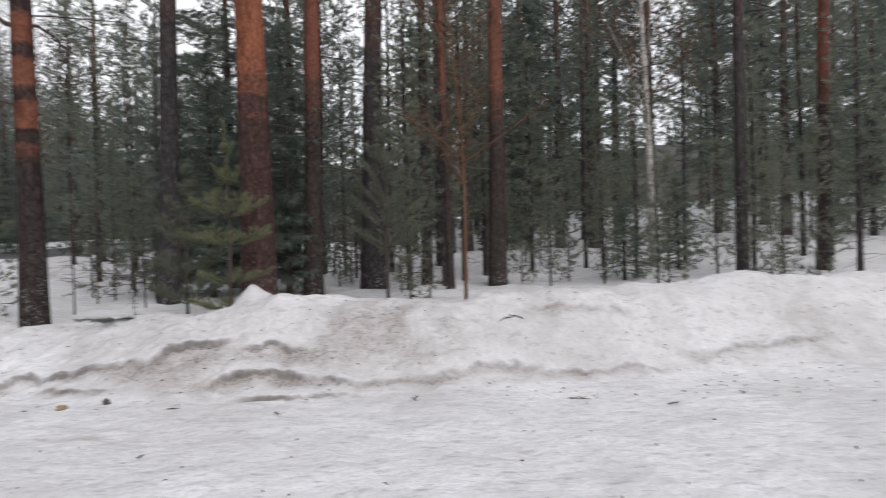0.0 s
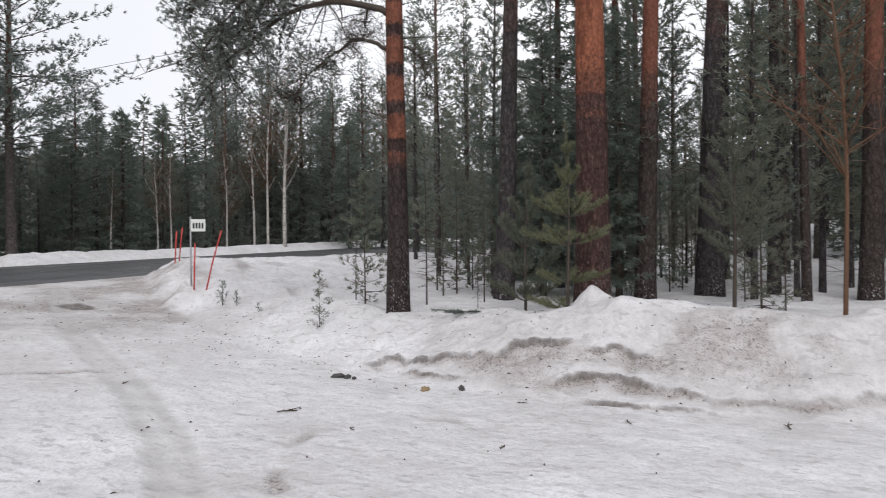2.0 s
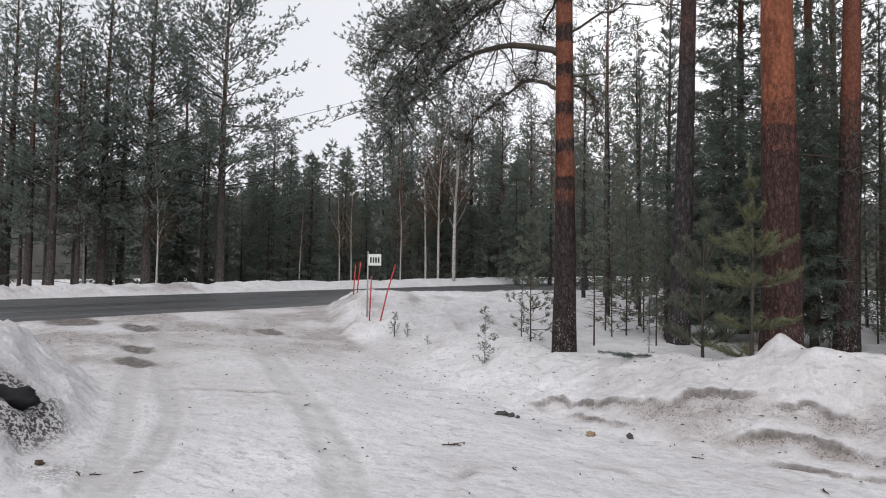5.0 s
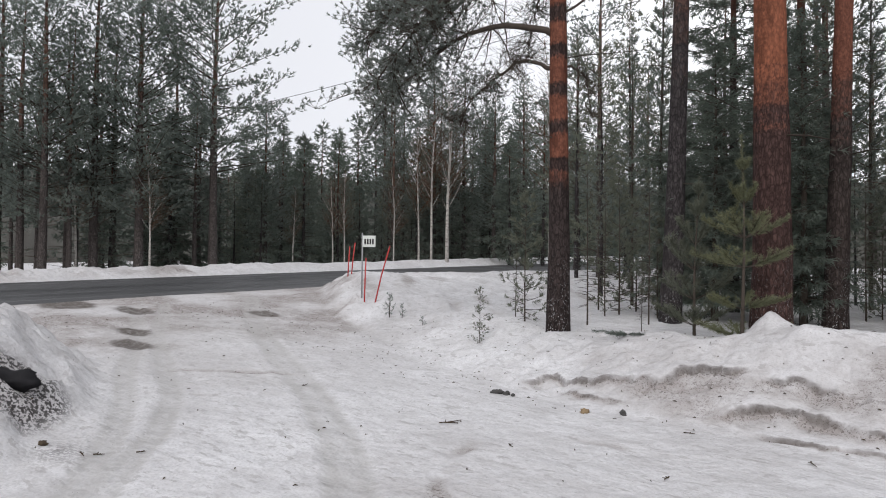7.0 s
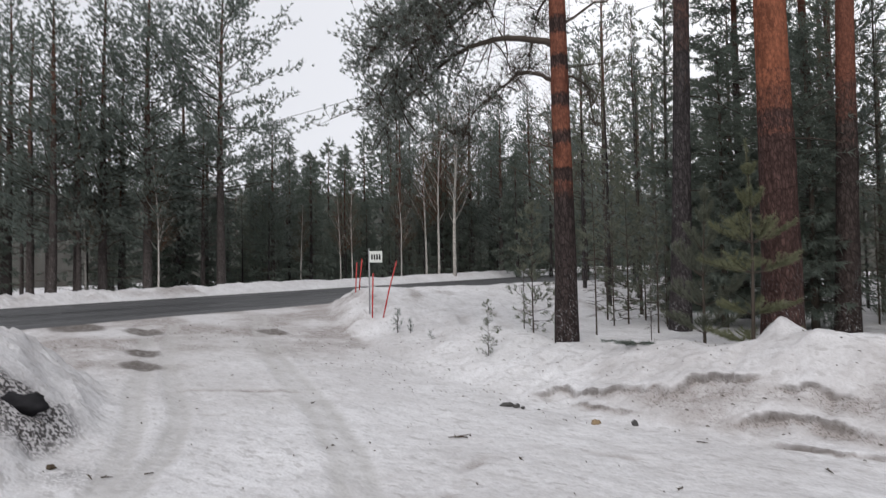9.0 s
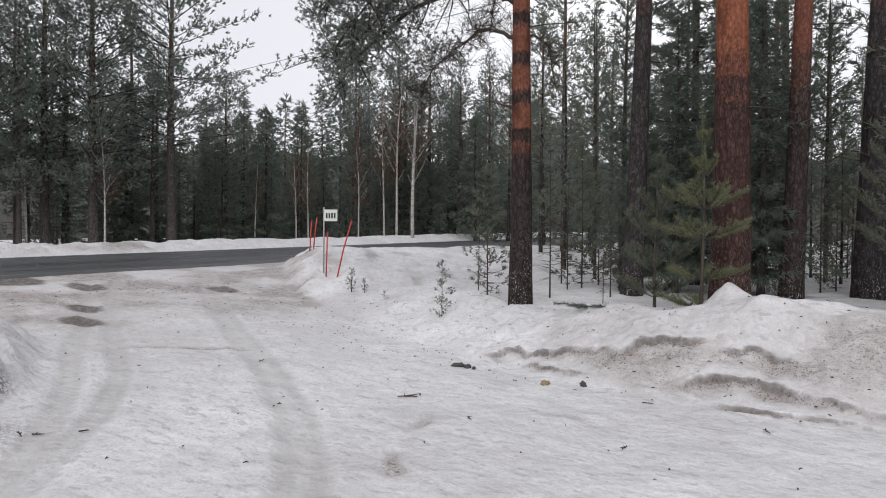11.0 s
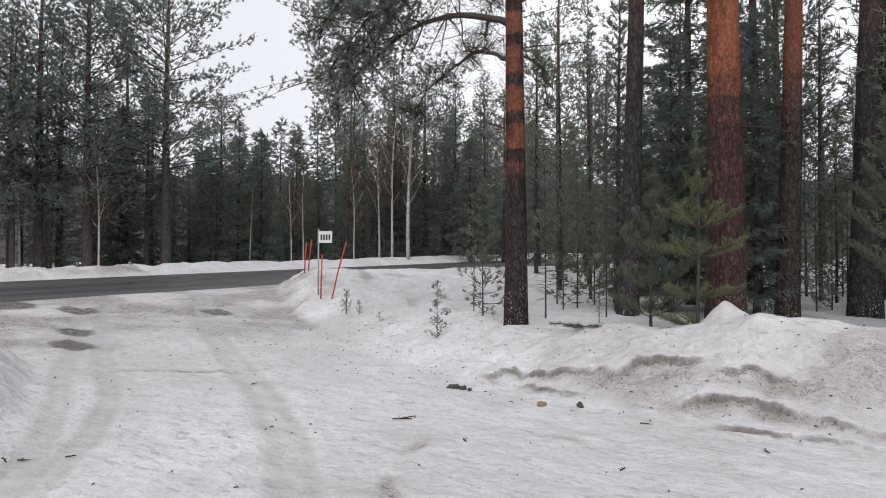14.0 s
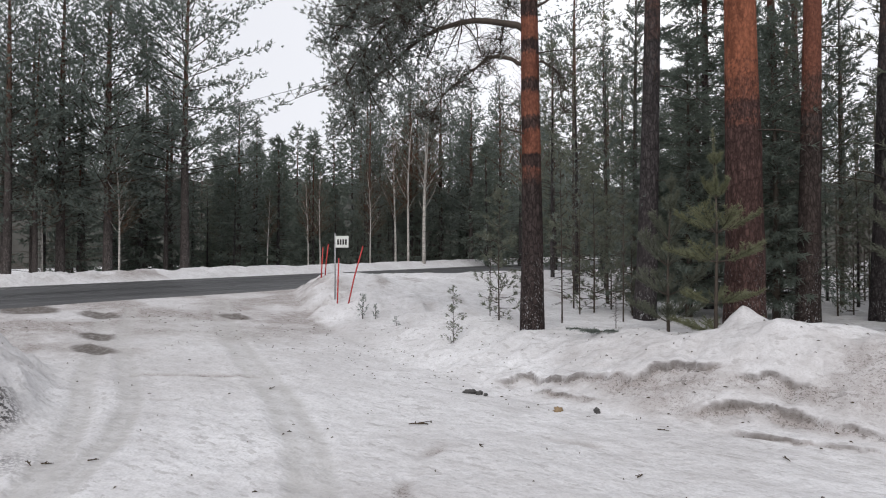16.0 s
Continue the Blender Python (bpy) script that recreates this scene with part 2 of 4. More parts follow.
# ---- mesh helpers ----
def mesh_object(name, verts, faces, mats, smooth=True, slots=None):
    me = bpy.data.meshes.new(name)
    me.from_pydata([tuple(v) for v in verts], [], faces)
    for mt in mats:
        me.materials.append(mt)
    if slots is not None:
        me.polygons.foreach_set("material_index", slots)
    if smooth:
        me.polygons.foreach_set("use_smooth", [True] * len(me.polygons))
    me.update()
    return new(name, me)


def under(ob, parent, label=""):
    ob.parent = parent
    return tagged(ob, label)


class Build:
    """Collects tubes and needle clumps for one mesh."""

    def __init__(self):
        self.v, self.f = [], []

    def tube(self, pts, radii, sides=6, cap=True, knob=0.0, rng=None):
        base = len(self.v)
        pts = [Vector(p) for p in pts]
        n = len(pts)
        for i, (p, r) in enumerate(zip(pts, radii)):
            d = (pts[min(i + 1, n - 1)] - pts[max(i - 1, 0)]).normalized()
            a = d.orthogonal().normalized() if abs(d.z) < 0.95 else Vector((1, 0, 0)) - d * d.x
            a.normalize()
            b = d.cross(a)
            for k in range(sides):
                ang = 2 * math.pi * k / sides
                rr = r
                if knob and rng:
                    rr *= 1 + knob * (noise.noise(Vector((math.cos(ang) * 1.5 + base * 0.01, math.sin(ang) * 1.5, p.z * 1.7))))
                self.v.append(p + (a * math.cos(ang) + b * math.sin(ang)) * rr)
        for i in range(n - 1):
            for k in range(sides):
                k2 = (k + 1) % sides
                self.f.append((base + i * sides + k, base + i * sides + k2, base + (i + 1) * sides + k2, base + (i + 1) * sides + k))
        if cap:
            self.f.append(tuple(base + (n - 1) * sides + k for k in range(sides)))
            self.f.append(tuple(base + k for k in reversed(range(sides))))

    def tuft(self, p, d, n, length, width, rng, spread=0.66):
        """n narrow needle blades that fan out round the direction d."""
        d = d.normalized()
        a = d.orthogonal().normalized()
        b = d.cross(a)
        for _ in range(n):
            ang = rng.uniform(0, 6.283)
            out = (a * math.cos(ang) + b * math.sin(ang))
            w = (d * rng.uniform(0.25, 1.0) + out * rng.uniform(0.3, spread)).normalized()
            ln = length * rng.uniform(0.65, 1.2)
            side = w.cross(Vector((rng.uniform(-1, 1), rng.uniform(-1, 1), rng.uniform(-1, 1)))).normalized() * width * 0.5
            q = p + d * rng.uniform(-0.5, 0.3) * length
            i = len(self.v)
            self.v += [q - side * 0.6, q + side * 1.2, q + w * ln]
            self.f.append((i, i + 1, i + 2))

    def object(self, name, mat, smooth=True):
        return mesh_object(name, self.v, self.f, [mat], smooth)


def bent(p, d, length, droop, steps, rng, wiggle=0.12):
    """Points of a limb that starts along d and bends by droop (negative: down)."""
    pts = [Vector(p)]
    d = Vector(d).normalized()
    for i in range(steps):
        d = (d + Vector((rng.uniform(-wiggle, wiggle), rng.uniform(-wiggle, wiggle), droop / steps + rng.uniform(-wiggle, wiggle) * 0.5))).normalized()
        pts.append(pts[-1] + d * (length / steps))
    return pts


def trunk_points(h, lean, rng, steps, sweep=0.05):
    ph = rng.uniform(0, 6)
    return [Vector((lean[0] * t * h + sweep * math.sin(ph + t * 4) * t, lean[1] * t * h + sweep * math.cos(ph + t * 3) * t, t * h - 0.35 * (1 - t) ** 8)) for t in [i / steps for i in range(steps + 1)]]


def on_trunk(pts, z):
    for a, b in zip(pts, pts[1:]):
        if a.z <= z <= b.z:
            return a.lerp(b, (z - a.z) / max(1e-6, b.z - a.z))
    return pts[-1]


def conifer(name, h, r0, crown_from, reach, seed, bark=None, needles=None, kind="pine", blades=9, size=(0.16, 0.022),
            lean=(0, 0), density=1.0, sides=10, dead=8, r_top=0.25, tuft_from=0.35, loose=None):
    """A conifer as an Empty with a trunk, bare limbs and a needle crown."""
    rng = random.Random(seed)
    root = new(name)
    pts = trunk_points(h, lean, rng, max(8, int(h * 1.6)), 0.04 * h / 6)
    n = len(pts)
    radii = [r0 * ((1 - i / (n - 1)) * (1 - r_top * 0.2) + 0.02) ** 0.8 * (1 + 0.2 * math.exp(-max(0, pts[i].z) / 0.25)) for i in range(n)]
    tb = Build()
    tb.tube(pts, radii, sides, True, 0.12, rng)
    under(tb.object("trunk", bark or BARK_FAR), root)
    limbs, crown = Build(), Build()
    z = crown_from
    gap = (0.34 if kind == "pine" else 0.22) * max(0.5, h / 12) / density
    while z < h * 0.985:
        t = (z - crown_from) / (h - crown_from)
        if kind == "pine":
            ln = reach * (math.sin(math.pi * min(1, 0.25 + 0.75 * t)) ** 0.8 * 0.9 + 0.12) * (1 - 0.35 * t)
            rise, droop = 0.15 + 0.6 * t, 0.25
        else:
            ln = reach * (1 - t) ** 0.85 + 0.12
            rise, droop = 0.05 + 0.55 * t * t, -0.25 + 0.35 * t
        for _ in range(rng.randint(3, 5) if kind == "pine" else rng.randint(4, 6)):
            ang = rng.uniform(0, 6.283)
            l2 = ln * rng.uniform(0.55, 1.15)
            p0 = on_trunk(pts, min(h * 0.99, z + rng.uniform(-0.5, 0.5) * gap))
            bp = bent(p0, (math.cos(ang), math.sin(ang), rise + rng.uniform(-0.2, 0.2)), l2, droop + rng.uniform(-0.2, 0.2), 5, rng)
            rb = max(0.006, r0 * 0.16 * (l2 / reach) ** 0.8)
            if size[0] > 0.2:
                limbs.tube([bp[0], bp[3], bp[5]], [rb, rb * 0.5, rb * 0.15], 3, False)
            else:
                limbs.tube(bp, [rb * (1 - 0.85 * i / 5) for i in range(6)], 3, False)
            nt = max(3, int(l2 / size[0] * 1.5 * density))
            for k in range(nt):
                u = tuft_from + (1 - tuft_from) * (k + rng.random()) / nt
                i = min(4, int(u * 5))
                p = bp[i].lerp(bp[i + 1], u * 5 - i)
                d = (bp[i + 1] - bp[i]).normalized()
                off = Vector((rng.gauss(0, 1), rng.gauss(0, 1), rng.gauss(0, 0.5))) * (loose or size[0]) * (0.75 if kind == "pine" else 0.6) * (1.5 - 0.7 * u)
                if kind == "spruce":
                    off.z = -abs(off.z) * 0.9
                crown.tuft(p + off, (d + off.normalized() * 0.8 + Vector((0, 0, 0.25 if kind == "pine" else -0.2))), blades, size[0], size[1], rng)
        z += gap
    crown.tuft(pts[-1], Vector((0, 0, 1)), blades * 2, size[0] * 1.4, size[1], rng)
    for _ in range(dead):
        zz = rng.uniform(crown_from * 0.25, max(crown_from, 0.4))
        ang = rng.uniform(0, 6.283)
        bp = bent(on_trunk(pts, zz), (math.cos(ang), math.sin(ang), rng.uniform(-0.2, 0.4)), reach * rng.uniform(0.2, 0.6), -0.3, 4, rng, 0.25)
        limbs.tube(bp, [0.012 * (1 - 0.2 * i) * max(0.5, r0 / 0.15) for i in range(5)], 3, False)
    tagged(under(limbs.object("branchwork", TWIG), root), kind="stuff")
    under(crown.object("crown", needles or NEEDLE, False), root)
    return root


def bare_birch(name, h, r0, seed, fork=False, bark=None):
    rng = random.Random(seed)
    root = new(name)
    pts = trunk_points(h, (rng.uniform(-0.03, 0.03), rng.uniform(-0.03, 0.03)), rng, 12, 0.17)
    tb = Build()
    tb.tube(pts, [r0 * (1 - i / 13) ** 0.8 for i in range(13)], 8, True)
    for k in range(9):
        a = rng.uniform(0, 6.283)
        z0 = h * rng.uniform(0.25, 0.8)
        fp = bent(on_trunk(pts, z0), (math.cos(a) * 0.8, math.sin(a) * 0.8, 1.0), h * rng.uniform(0.1, 0.24), 0.4, 5, rng, 0.12)
        tb.tube(fp, [r0 * 0.24 * (1 - i / 6.5) for i in range(6)], 4, False)
    if fork:
        f0 = on_trunk(pts, h * 0.42)
        fp = bent(f0, (0.35, -0.2, 1), h * 0.5, 0.6, 7, rng, 0.06)
        tb.tube(fp, [r0 * 0.5 * (1 - i / 8.5) for i in range(8)], 6, True)
    under(tb.object("trunk", bark or BIRCH), root)
    br = Build()
    for k in range(int(h * 8)):
        z = h * rng.uniform(0.3, 0.98)
        ang = rng.uniform(0, 6.283)
        ln = (h - z) * 0.32 + rng.uniform(0.2, 0.6)
        bp = bent(on_trunk(pts, z), (math.cos(ang), math.sin(ang), rng.uniform(0.6, 1.3)), ln, 0.1, 4, rng, 0.15)
        br.tube(bp, [0.012 * (1 - 0.2 * i) for i in range(5)], 3, False)
        for _ in range(4):
            i = rng.randint(1, 3)
            sp = bent(bp[i], (rng.uniform(-1, 1), rng.uniform(-1, 1), rng.uniform(0.1, 1)), ln * 0.45, -0.1, 3, rng, 0.2)
            br.tube(sp, [0.006, 0.005, 0.004, 0.003], 3, False)
    tagged(under(br.object("branchwork", RUST), root), kind="stuff")
    return root


# ---- the lie of the land ----
def fbm(x, y, size, octaves=4, seed=0):
    """Smooth value noise on arrays, about -1 to 1."""
    out, amp, tot = np.zeros_like(x, dtype=float), 1.0, 0.0
    for o in range(octaves):
        f = (2 ** o) / size
        xi, yi = x * f + 37.2 * o + seed * 11.3, y * f - 19.7 * o + seed * 5.1
        x0, y0 = np.floor(xi), np.floor(yi)
        u, v = xi - x0, yi - y0
        u, v = u * u * (3 - 2 * u), v * v * (3 - 2 * v)

        def h(a, b):
            q = np.sin(a * 127.1 + b * 311.7 + seed * 74.7) * 43758.5453
            return (q - np.floor(q)) * 2 - 1
        n = (h(x0, y0) * (1 - u) + h(x0 + 1, y0) * u) * (1 - v) + (h(x0, y0 + 1) * (1 - u) + h(x0 + 1, y0 + 1) * u) * v
        out += n * amp
        tot += amp
        amp *= 0.5
    return out / tot


def ridged(x, y, size, octaves=3, seed=0):
    """Noise with sharp crests, about -1 to 1."""
    return 1 - 3.2 * np.abs(fbm(x, y, size, octaves, seed))


def ss(a, b, x):
    t = np.clip((x - a) / (b - a), 0, 1)
    return t * t * (3 - 2 * t)


def to_line(x, y, pts):
    """Distance of points from a polyline."""
    best = np.full(np.shape(x), 1e9)
    for (ax, ay), (bx, by) in zip(pts, pts[1:]):
        dx, dy = bx - ax, by - ay
        t = np.clip(((x - ax) * dx + (y - ay) * dy) / (dx * dx + dy * dy), 0, 1)
        best = np.minimum(best, np.hypot(x - ax - t * dx, y - ay - t * dy))
    return best


ROAD_NEAR, ROAD_FAR = -14.9, -21.3
BANK_FOOT = [(-15.0, 12.2), (-13.2, 10.6), (-11.7, 9.5), (-10.3, 8.65), (-9.0, 8.25), (-7.0, 7.25), (-5.0, 6.6), (-3.2, 6.42), (-1.2, 6.42), (0.0, 6.4), (4.0, 7.1), (9.0, 8.0), (40.0, 9.5)]
LEFT_FOOT = [(-15.0, 0.6), (-13.0, 2.2), (-10.6, 3.5), (-8.9, 3.9), (-6.6, 2.9), (-5.7, 2.0), (-4.9, 0.9), (-3.0, -1.4), (0.0, -3.2), (6.0, -4.5), (40.0, -6.0)]
# middle lines of the wheel tracks with their half widths
TRACKS = [
    (0.20, [(-13.4, 8.9), (-10.62, 7.15), (-8.77, 6.12), (-7.06, 5.26), (-5.81, 4.64), (-4.8, 4.01), (-4.14, 3.54), (-3.63, 3.12), (-2.6, 2.0), (-1.8, 0.4), (-1.2, -3.0)]),
    (0.12, [(-13.2, 6.2), (-10.0, 4.79), (-8.86, 4.11), (-8.27, 3.8), (-6.79, 3.14), (-5.69, 2.51), (-5.0, 2.04), (-4.0, 1.0), (-3.3, -0.5), (-2.8, -4.0)]),
    (0.12, [(-13.2, 6.8), (-10.0, 5.05), (-8.57, 4.4), (-8.0, 4.15), (-6.84, 3.64), (-5.78, 2.94), (-5.07, 2.34), (-4.77, 2.09), (-3.7, 1.0), (-2.8, -0.6), (-2.3, -4.0)]),
]
CRACKS = [[(-8.0, 4.2), (-7.58, 4.6), (-7.12, 5.1), (-6.95, 5.25)], [(-3.75, 5.17), (-3.4, 5.25), (-2.85, 5.33)], [(-3.85, 4.68), (-3.67, 4.22), (-3.5, 3.95)], [(-3.5, 3.75), (-3.25, 3.5)], [(-7.0, 3.65), (-6.6, 3.95)]]
# soft brownish smudges on the snow: spot, size, strength
SMUDGES = [(-0.77, 7.3, 0.5, 0.5), (-0.2, 7.2, 0.45, 0.45), (1.43, 7.08, 0.4, 0.45), (4.2, 7.5, 0.5, 0.5), (-1.3, 7.25, 0.35, 0.4), (-3.4, 3.63, 0.28, 0.4), (-3.75, 4.5, 0.3, 0.25), (-6.8, 3.8, 0.35, 0.4), (-4.1, 7.35, 0.14, 0.5), (-2.7, 6.75, 0.5, 0.45), (-1.7, 6.9, 0.5, 0.4)]
# lips of snow on the bank's face: line in plan, height, depth of the dirty hollow under it
LEDGES = [
    ([(-4.85, 6.78), (-4.64, 6.87), (-4.42, 7.03), (-3.84, 6.91), (-3.47, 6.95), (-3.15, 6.93), (-2.96, 7.03), (-2.71, 7.14), (-2.30, 7.16)], 0.11, 0.30),
    ([(-4.3, 6.72), (-3.8, 6.70), (-3.3, 6.64)], 0.05, 0.12),
    ([(-2.3, 6.98), (-1.97, 7.08), (-1.69, 7.09), (-1.35, 6.98)], 0.07, 0.2),
    ([(-2.55, 6.60), (-2.14, 6.74), (-1.86, 6.75), (-1.55, 6.71), (-1.29, 6.63), (-0.99, 6.64), (-0.4, 6.72), (0.2, 6.82)], 0.085, 0.13),
    ([(-2.2, 6.46), (-1.8, 6.48), (-1.3, 6.45), (-0.8, 6.47)], 0.06, 0.09),
    ([(-0.5, 6.74), (0.1, 6.85), (0.62, 6.97), (1.0, 6.88)], 0.06, 0.12),
    ([(0.8, 6.82), (1.43, 7.0), (2.3, 7.06)], 0.07, 0.14),
    ([(0.8, 7.50), (1.5, 7.58), (2.1, 7.66)], 0.06, 0.12),
    ([(2.4, 7.3), (3.3, 7.40), (4.2, 7.55)], 0.07, 0.15),
]


def road_z(x, y):
    w = np.clip((ROAD_NEAR - x) / (ROAD_NEAR - ROAD_FAR), 0, 1)
    return 0.56 + 0.025 * np.clip(y, -30, 45) + 0.10 * w


def land(x, y):
    """Height of the snow and how dirty, icy and wet it is, with lip shade painted in, on arrays."""
    x, y = np.asarray(x, float), np.asarray(y, float)
    u = np.clip((-x - 4.0) / 10.6, 0, 1)
    drive = (0.54 + 0.025 * np.clip(y, -10, 20)) * u ** 1.15
    drive = drive + 0.022 * fbm(x, y, 1.3, 4, 3) + 0.008 * ridged(x, y, 0.5, 3, 4) + 0.03 * fbm(x, y, 4.0, 2, 5)
    dirt = 0.20 * ss(0.0, 0.6, fbm(x, y, 1.6, 4, 8)) + 0.05 + 0.22 * ss(-5.0, -8.0, x) * ss(-0.4, 0.3, fbm(x, y, 1.4, 4, 7))
    apron = 0.3 * ss(-8.5, -10.5, x) * ss(13, 10, y) + 1.25 * ss(-7.0, -11.0, x) * ss(-0.45, 0.6, fbm(x, y, 1.1, 4, 9)) * ss(14, 11, y)
    ice, wet_and_shade = np.zeros_like(x), np.zeros_like(x)
    for half, tr in TRACKS:
        d = to_line(x + 0.02 * fbm(x, y, 0.9, 2, 11), y + 0.02 * fbm(x, y, 0.9, 2, 13), tr)
        k = ss(half, half * 0.75, d) * (0.7 + 0.3 * fbm(x, y, 0.8, 3, 12)) * (0.55 + 0.45 * ss(half * 0.15, half * 0.45, d))
        drive = drive - 0.014 * ss(half * 1.1, half * 0.8, d) + 0.007 * np.exp(-((d - half * 1.2) / 0.04) ** 2)
        ice = np.maximum(ice, k * 1.05)
    ice = np.maximum(ice, 0.25 * ss(0.1, 0.6, fbm(x, y, 1.8, 4, 14)))
    for crack in CRACKS:
        d = to_line(x + 0.1 * fbm(x, y, 0.5, 3, 16), y + 0.1 * fbm(x, y, 0.5, 3, 17), crack)
        k = ss(0.09, 0.02, d) * ss(-0.3, 0.3, fbm(x, y, 0.6, 3, 18))
        dirt += 0.75 * k
        drive = drive - 0.02 * k
    for px, py, rx, ry in ((-9.8, 4.6, 0.5, 0.24), (-10.75, 5.05, 0.5, 0.24), (-12.8, 6.0, 0.6, 0.3), (-11.4, 7.9, 0.45, 0.28), (-14.1, 5.3, 0.8, 0.5)):
        q = np.exp(-(((x - px) / rx) ** 2 + ((y - py) / ry) ** 2))
        wet_and_shade = np.maximum(wet_and_shade, ss(0.35, 0.6, q + 0.2 * fbm(x, y, 0.4, 3, 21)))
        drive = drive - 0.03 * q
    for px, py, size, much in SMUDGES:
        dirt += much * np.exp(-(((x - px) ** 2 + (y - py) ** 2) / size ** 2)) * ss(-0.5, 0.4, fbm(x + 0.2 * fbm(x, y, 0.3, 2, 57), y + 0.2 * fbm(x, y, 0.3, 2, 58), 0.5, 4, 22))
    # bank between the yard and the wood
    yb = np.interp(x, [p[0] for p in BANK_FOOT], [p[1] for p in BANK_FOOT])
    s = to_line(x, y, BANK_FOOT) * np.where(y > yb, 1, -1)
    s = s + 0.16 * fbm(x, y, 1.4, 3, 31)
    dirt += apron * ss(0.3, -0.05, s) * ss(-15.4, -15.0, x)
    floor = 0.56 + 0.53 * ss(-5.0, -13.0, x) + 0.006 * np.clip(y - 8, 0, 40)
    hill = 0.075 * np.clip(y - 13 + 0.2 * x, 0, 28) * ss(-9, 1, x) + 0.05 * np.clip(x - 6, 0, 25)
    floor = floor + hill + 0.09 * fbm(x, y, 2.6, 4, 33) + 0.022 * ridged(x, y, 0.7, 3, 34) + 0.05 * ridged(x + y, (y - x) * 0.35, 0.55, 3, 37) * ss(-6, -8, x)
    crest = np.interp(x, [-12, -9, -6.5, -4.6, -3.6, -2.4, -1.0, 2, 5, 9, 14], [0.0, 0.0, 0.0, -0.04, 0.10, 0.27, 0.28, 0.28, 0.34, 0.42, 0.3])
    steep = np.where(x < -8.5, 1.9 - 0.75 * ss(-8.5, -10.5, x), 1.9 - 0.55 * ss(-7.0, -4.5, x))
    north = drive + (floor - drive) * ss(-0.05, steep, s) + crest * np.exp(-((s - 1.3) / 0.72) ** 2)
    north = north + 0.19 * np.exp(-(((x + 11.7) ** 2 + (y - 10.9) ** 2) / 1.8))
    tip = np.hypot(x + 2.36, y - 8.0)
    north = north + 0.25 * np.clip(1 - tip / 0.30, 0, 1) ** 1.2
    on_bank = ss(0.0, 0.35, s) * ss(2.4, 1.3, s)
    north = north + on_bank * (0.09 * fbm(x, y, 0.8, 4, 35) + 0.022 * ridged(x, y, 0.5, 3, 36) + 0.014 * ridged(x, y, 0.2, 3, 38) + 0.012 * fbm(x, y, 0.12, 2, 39))
    dirt += 0.28 * ss(0.05, 0.2, s) * ss(1.5, 0.9, s) * ss(-4.6, -3.6, x)
    dirt += 0.26 * on_bank * ss(-0.3, 0.4, fbm(x + 0.35 * fbm(x, y, 0.6, 2, 57), y + 0.35 * fbm(x, y, 0.6, 2, 58), 1.1, 4, 47)) * ss(-4.8, -3.0, x)
    # ledges where the plough has cut the bank
    push = np.zeros_like(x)
    wx, wy = x + 0.07 * fbm(x, y, 0.35, 3, 40), y + 0.09 * fbm(x, y, 0.4, 3, 41) + 0.025 * fbm(x, y, 0.09, 2, 43)
    for line, amp, deep in LEDGES:
        ly = np.interp(wx, [p[0] for p in line], [p[1] for p in line])
        e = wy - ly
        run = ss(line[0][0] - 0.05, line[0][0] + 0.3, wx) * ss(line[-1][0] + 0.05, line[-1][0] - 0.3, wx) * (1 - 0.5 * ss(-1.9, -0.6, wx))
        north = north + 0.45 * run * amp * (ss(-0.012, 0.022, e) * ss(0.55, 0.05, e) * 0.8 - 0.6 * ss(-deep * 1.3, -0.03, e) * ss(0.02, -0.012, e))
        north = north + run * ss(-deep * 1.2, -0.02, e) * ss(0.03, 0.0, e) * (0.016 * ridged(x, y, 0.14, 2, 42) + 0.010 * fbm(x, y, 0.07, 2, 50))
        push = push - run * amp * 0.6 * np.exp(-((e - 0.035) / 0.035) ** 2)
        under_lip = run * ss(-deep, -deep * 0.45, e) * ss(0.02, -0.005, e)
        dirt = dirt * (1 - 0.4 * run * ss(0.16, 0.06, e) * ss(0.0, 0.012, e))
        # shadow under the lip, painted as a dark line along the cut
        wet_and_shade = np.maximum(wet_and_shade, 0.68 * run * ss(-0.03, -0.008, e) * ss(0.030, 0.016, e) * ss(-0.5, 0.1, fbm(x, y, 0.22, 3, 45)))
        # dirt of the hollow; its band at the edge also deepens the lip's shadow
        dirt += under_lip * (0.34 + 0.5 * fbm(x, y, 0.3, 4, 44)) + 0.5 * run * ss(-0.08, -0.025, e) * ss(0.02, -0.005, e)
    scar = ss(0.0, 0.3, s) * ss(1.2, 0.6, s) * ss(-9.8, -10.8, x)
    dirt += 0.95 * scar * ss(-0.3, 0.4, fbm(x, y, 0.5, 3, 48))
    north = north + scar * (0.07 * fbm(x, y, 0.3, 3, 49) + 0.06 * ridged(x, y, 0.35, 2, 46))
    # left bank
    yl = np.interp(x, [p[0] for p in LEFT_FOOT], [p[1] for p in LEFT_FOOT])
    s2 = to_line(x, y, LEFT_FOOT) * np.where(y < yl, 1, -1) + 0.15 * fbm(x, y, 1.2, 3, 51)
    south = drive + (0.80 - drive * 0.4 + 0.12 * fbm(x, y, 1.3, 4, 52)) * ss(0.0, 1.15, s2) + ss(0, 0.4, s2) * (0.06 * ridged(x, y, 0.4, 3, 53) + 0.03 * ridged(x, y, 0.15, 2, 56))
    patch = np.exp(-(((x + 6.75) / 0.54) ** 2 + ((y - 2.12) / 0.52) ** 2))
    dirt += 0.3 * ss(0.2, 0.7, patch + 0.25 * fbm(x, y, 0.4, 4, 54)) * ss(0, 0.2, s2)
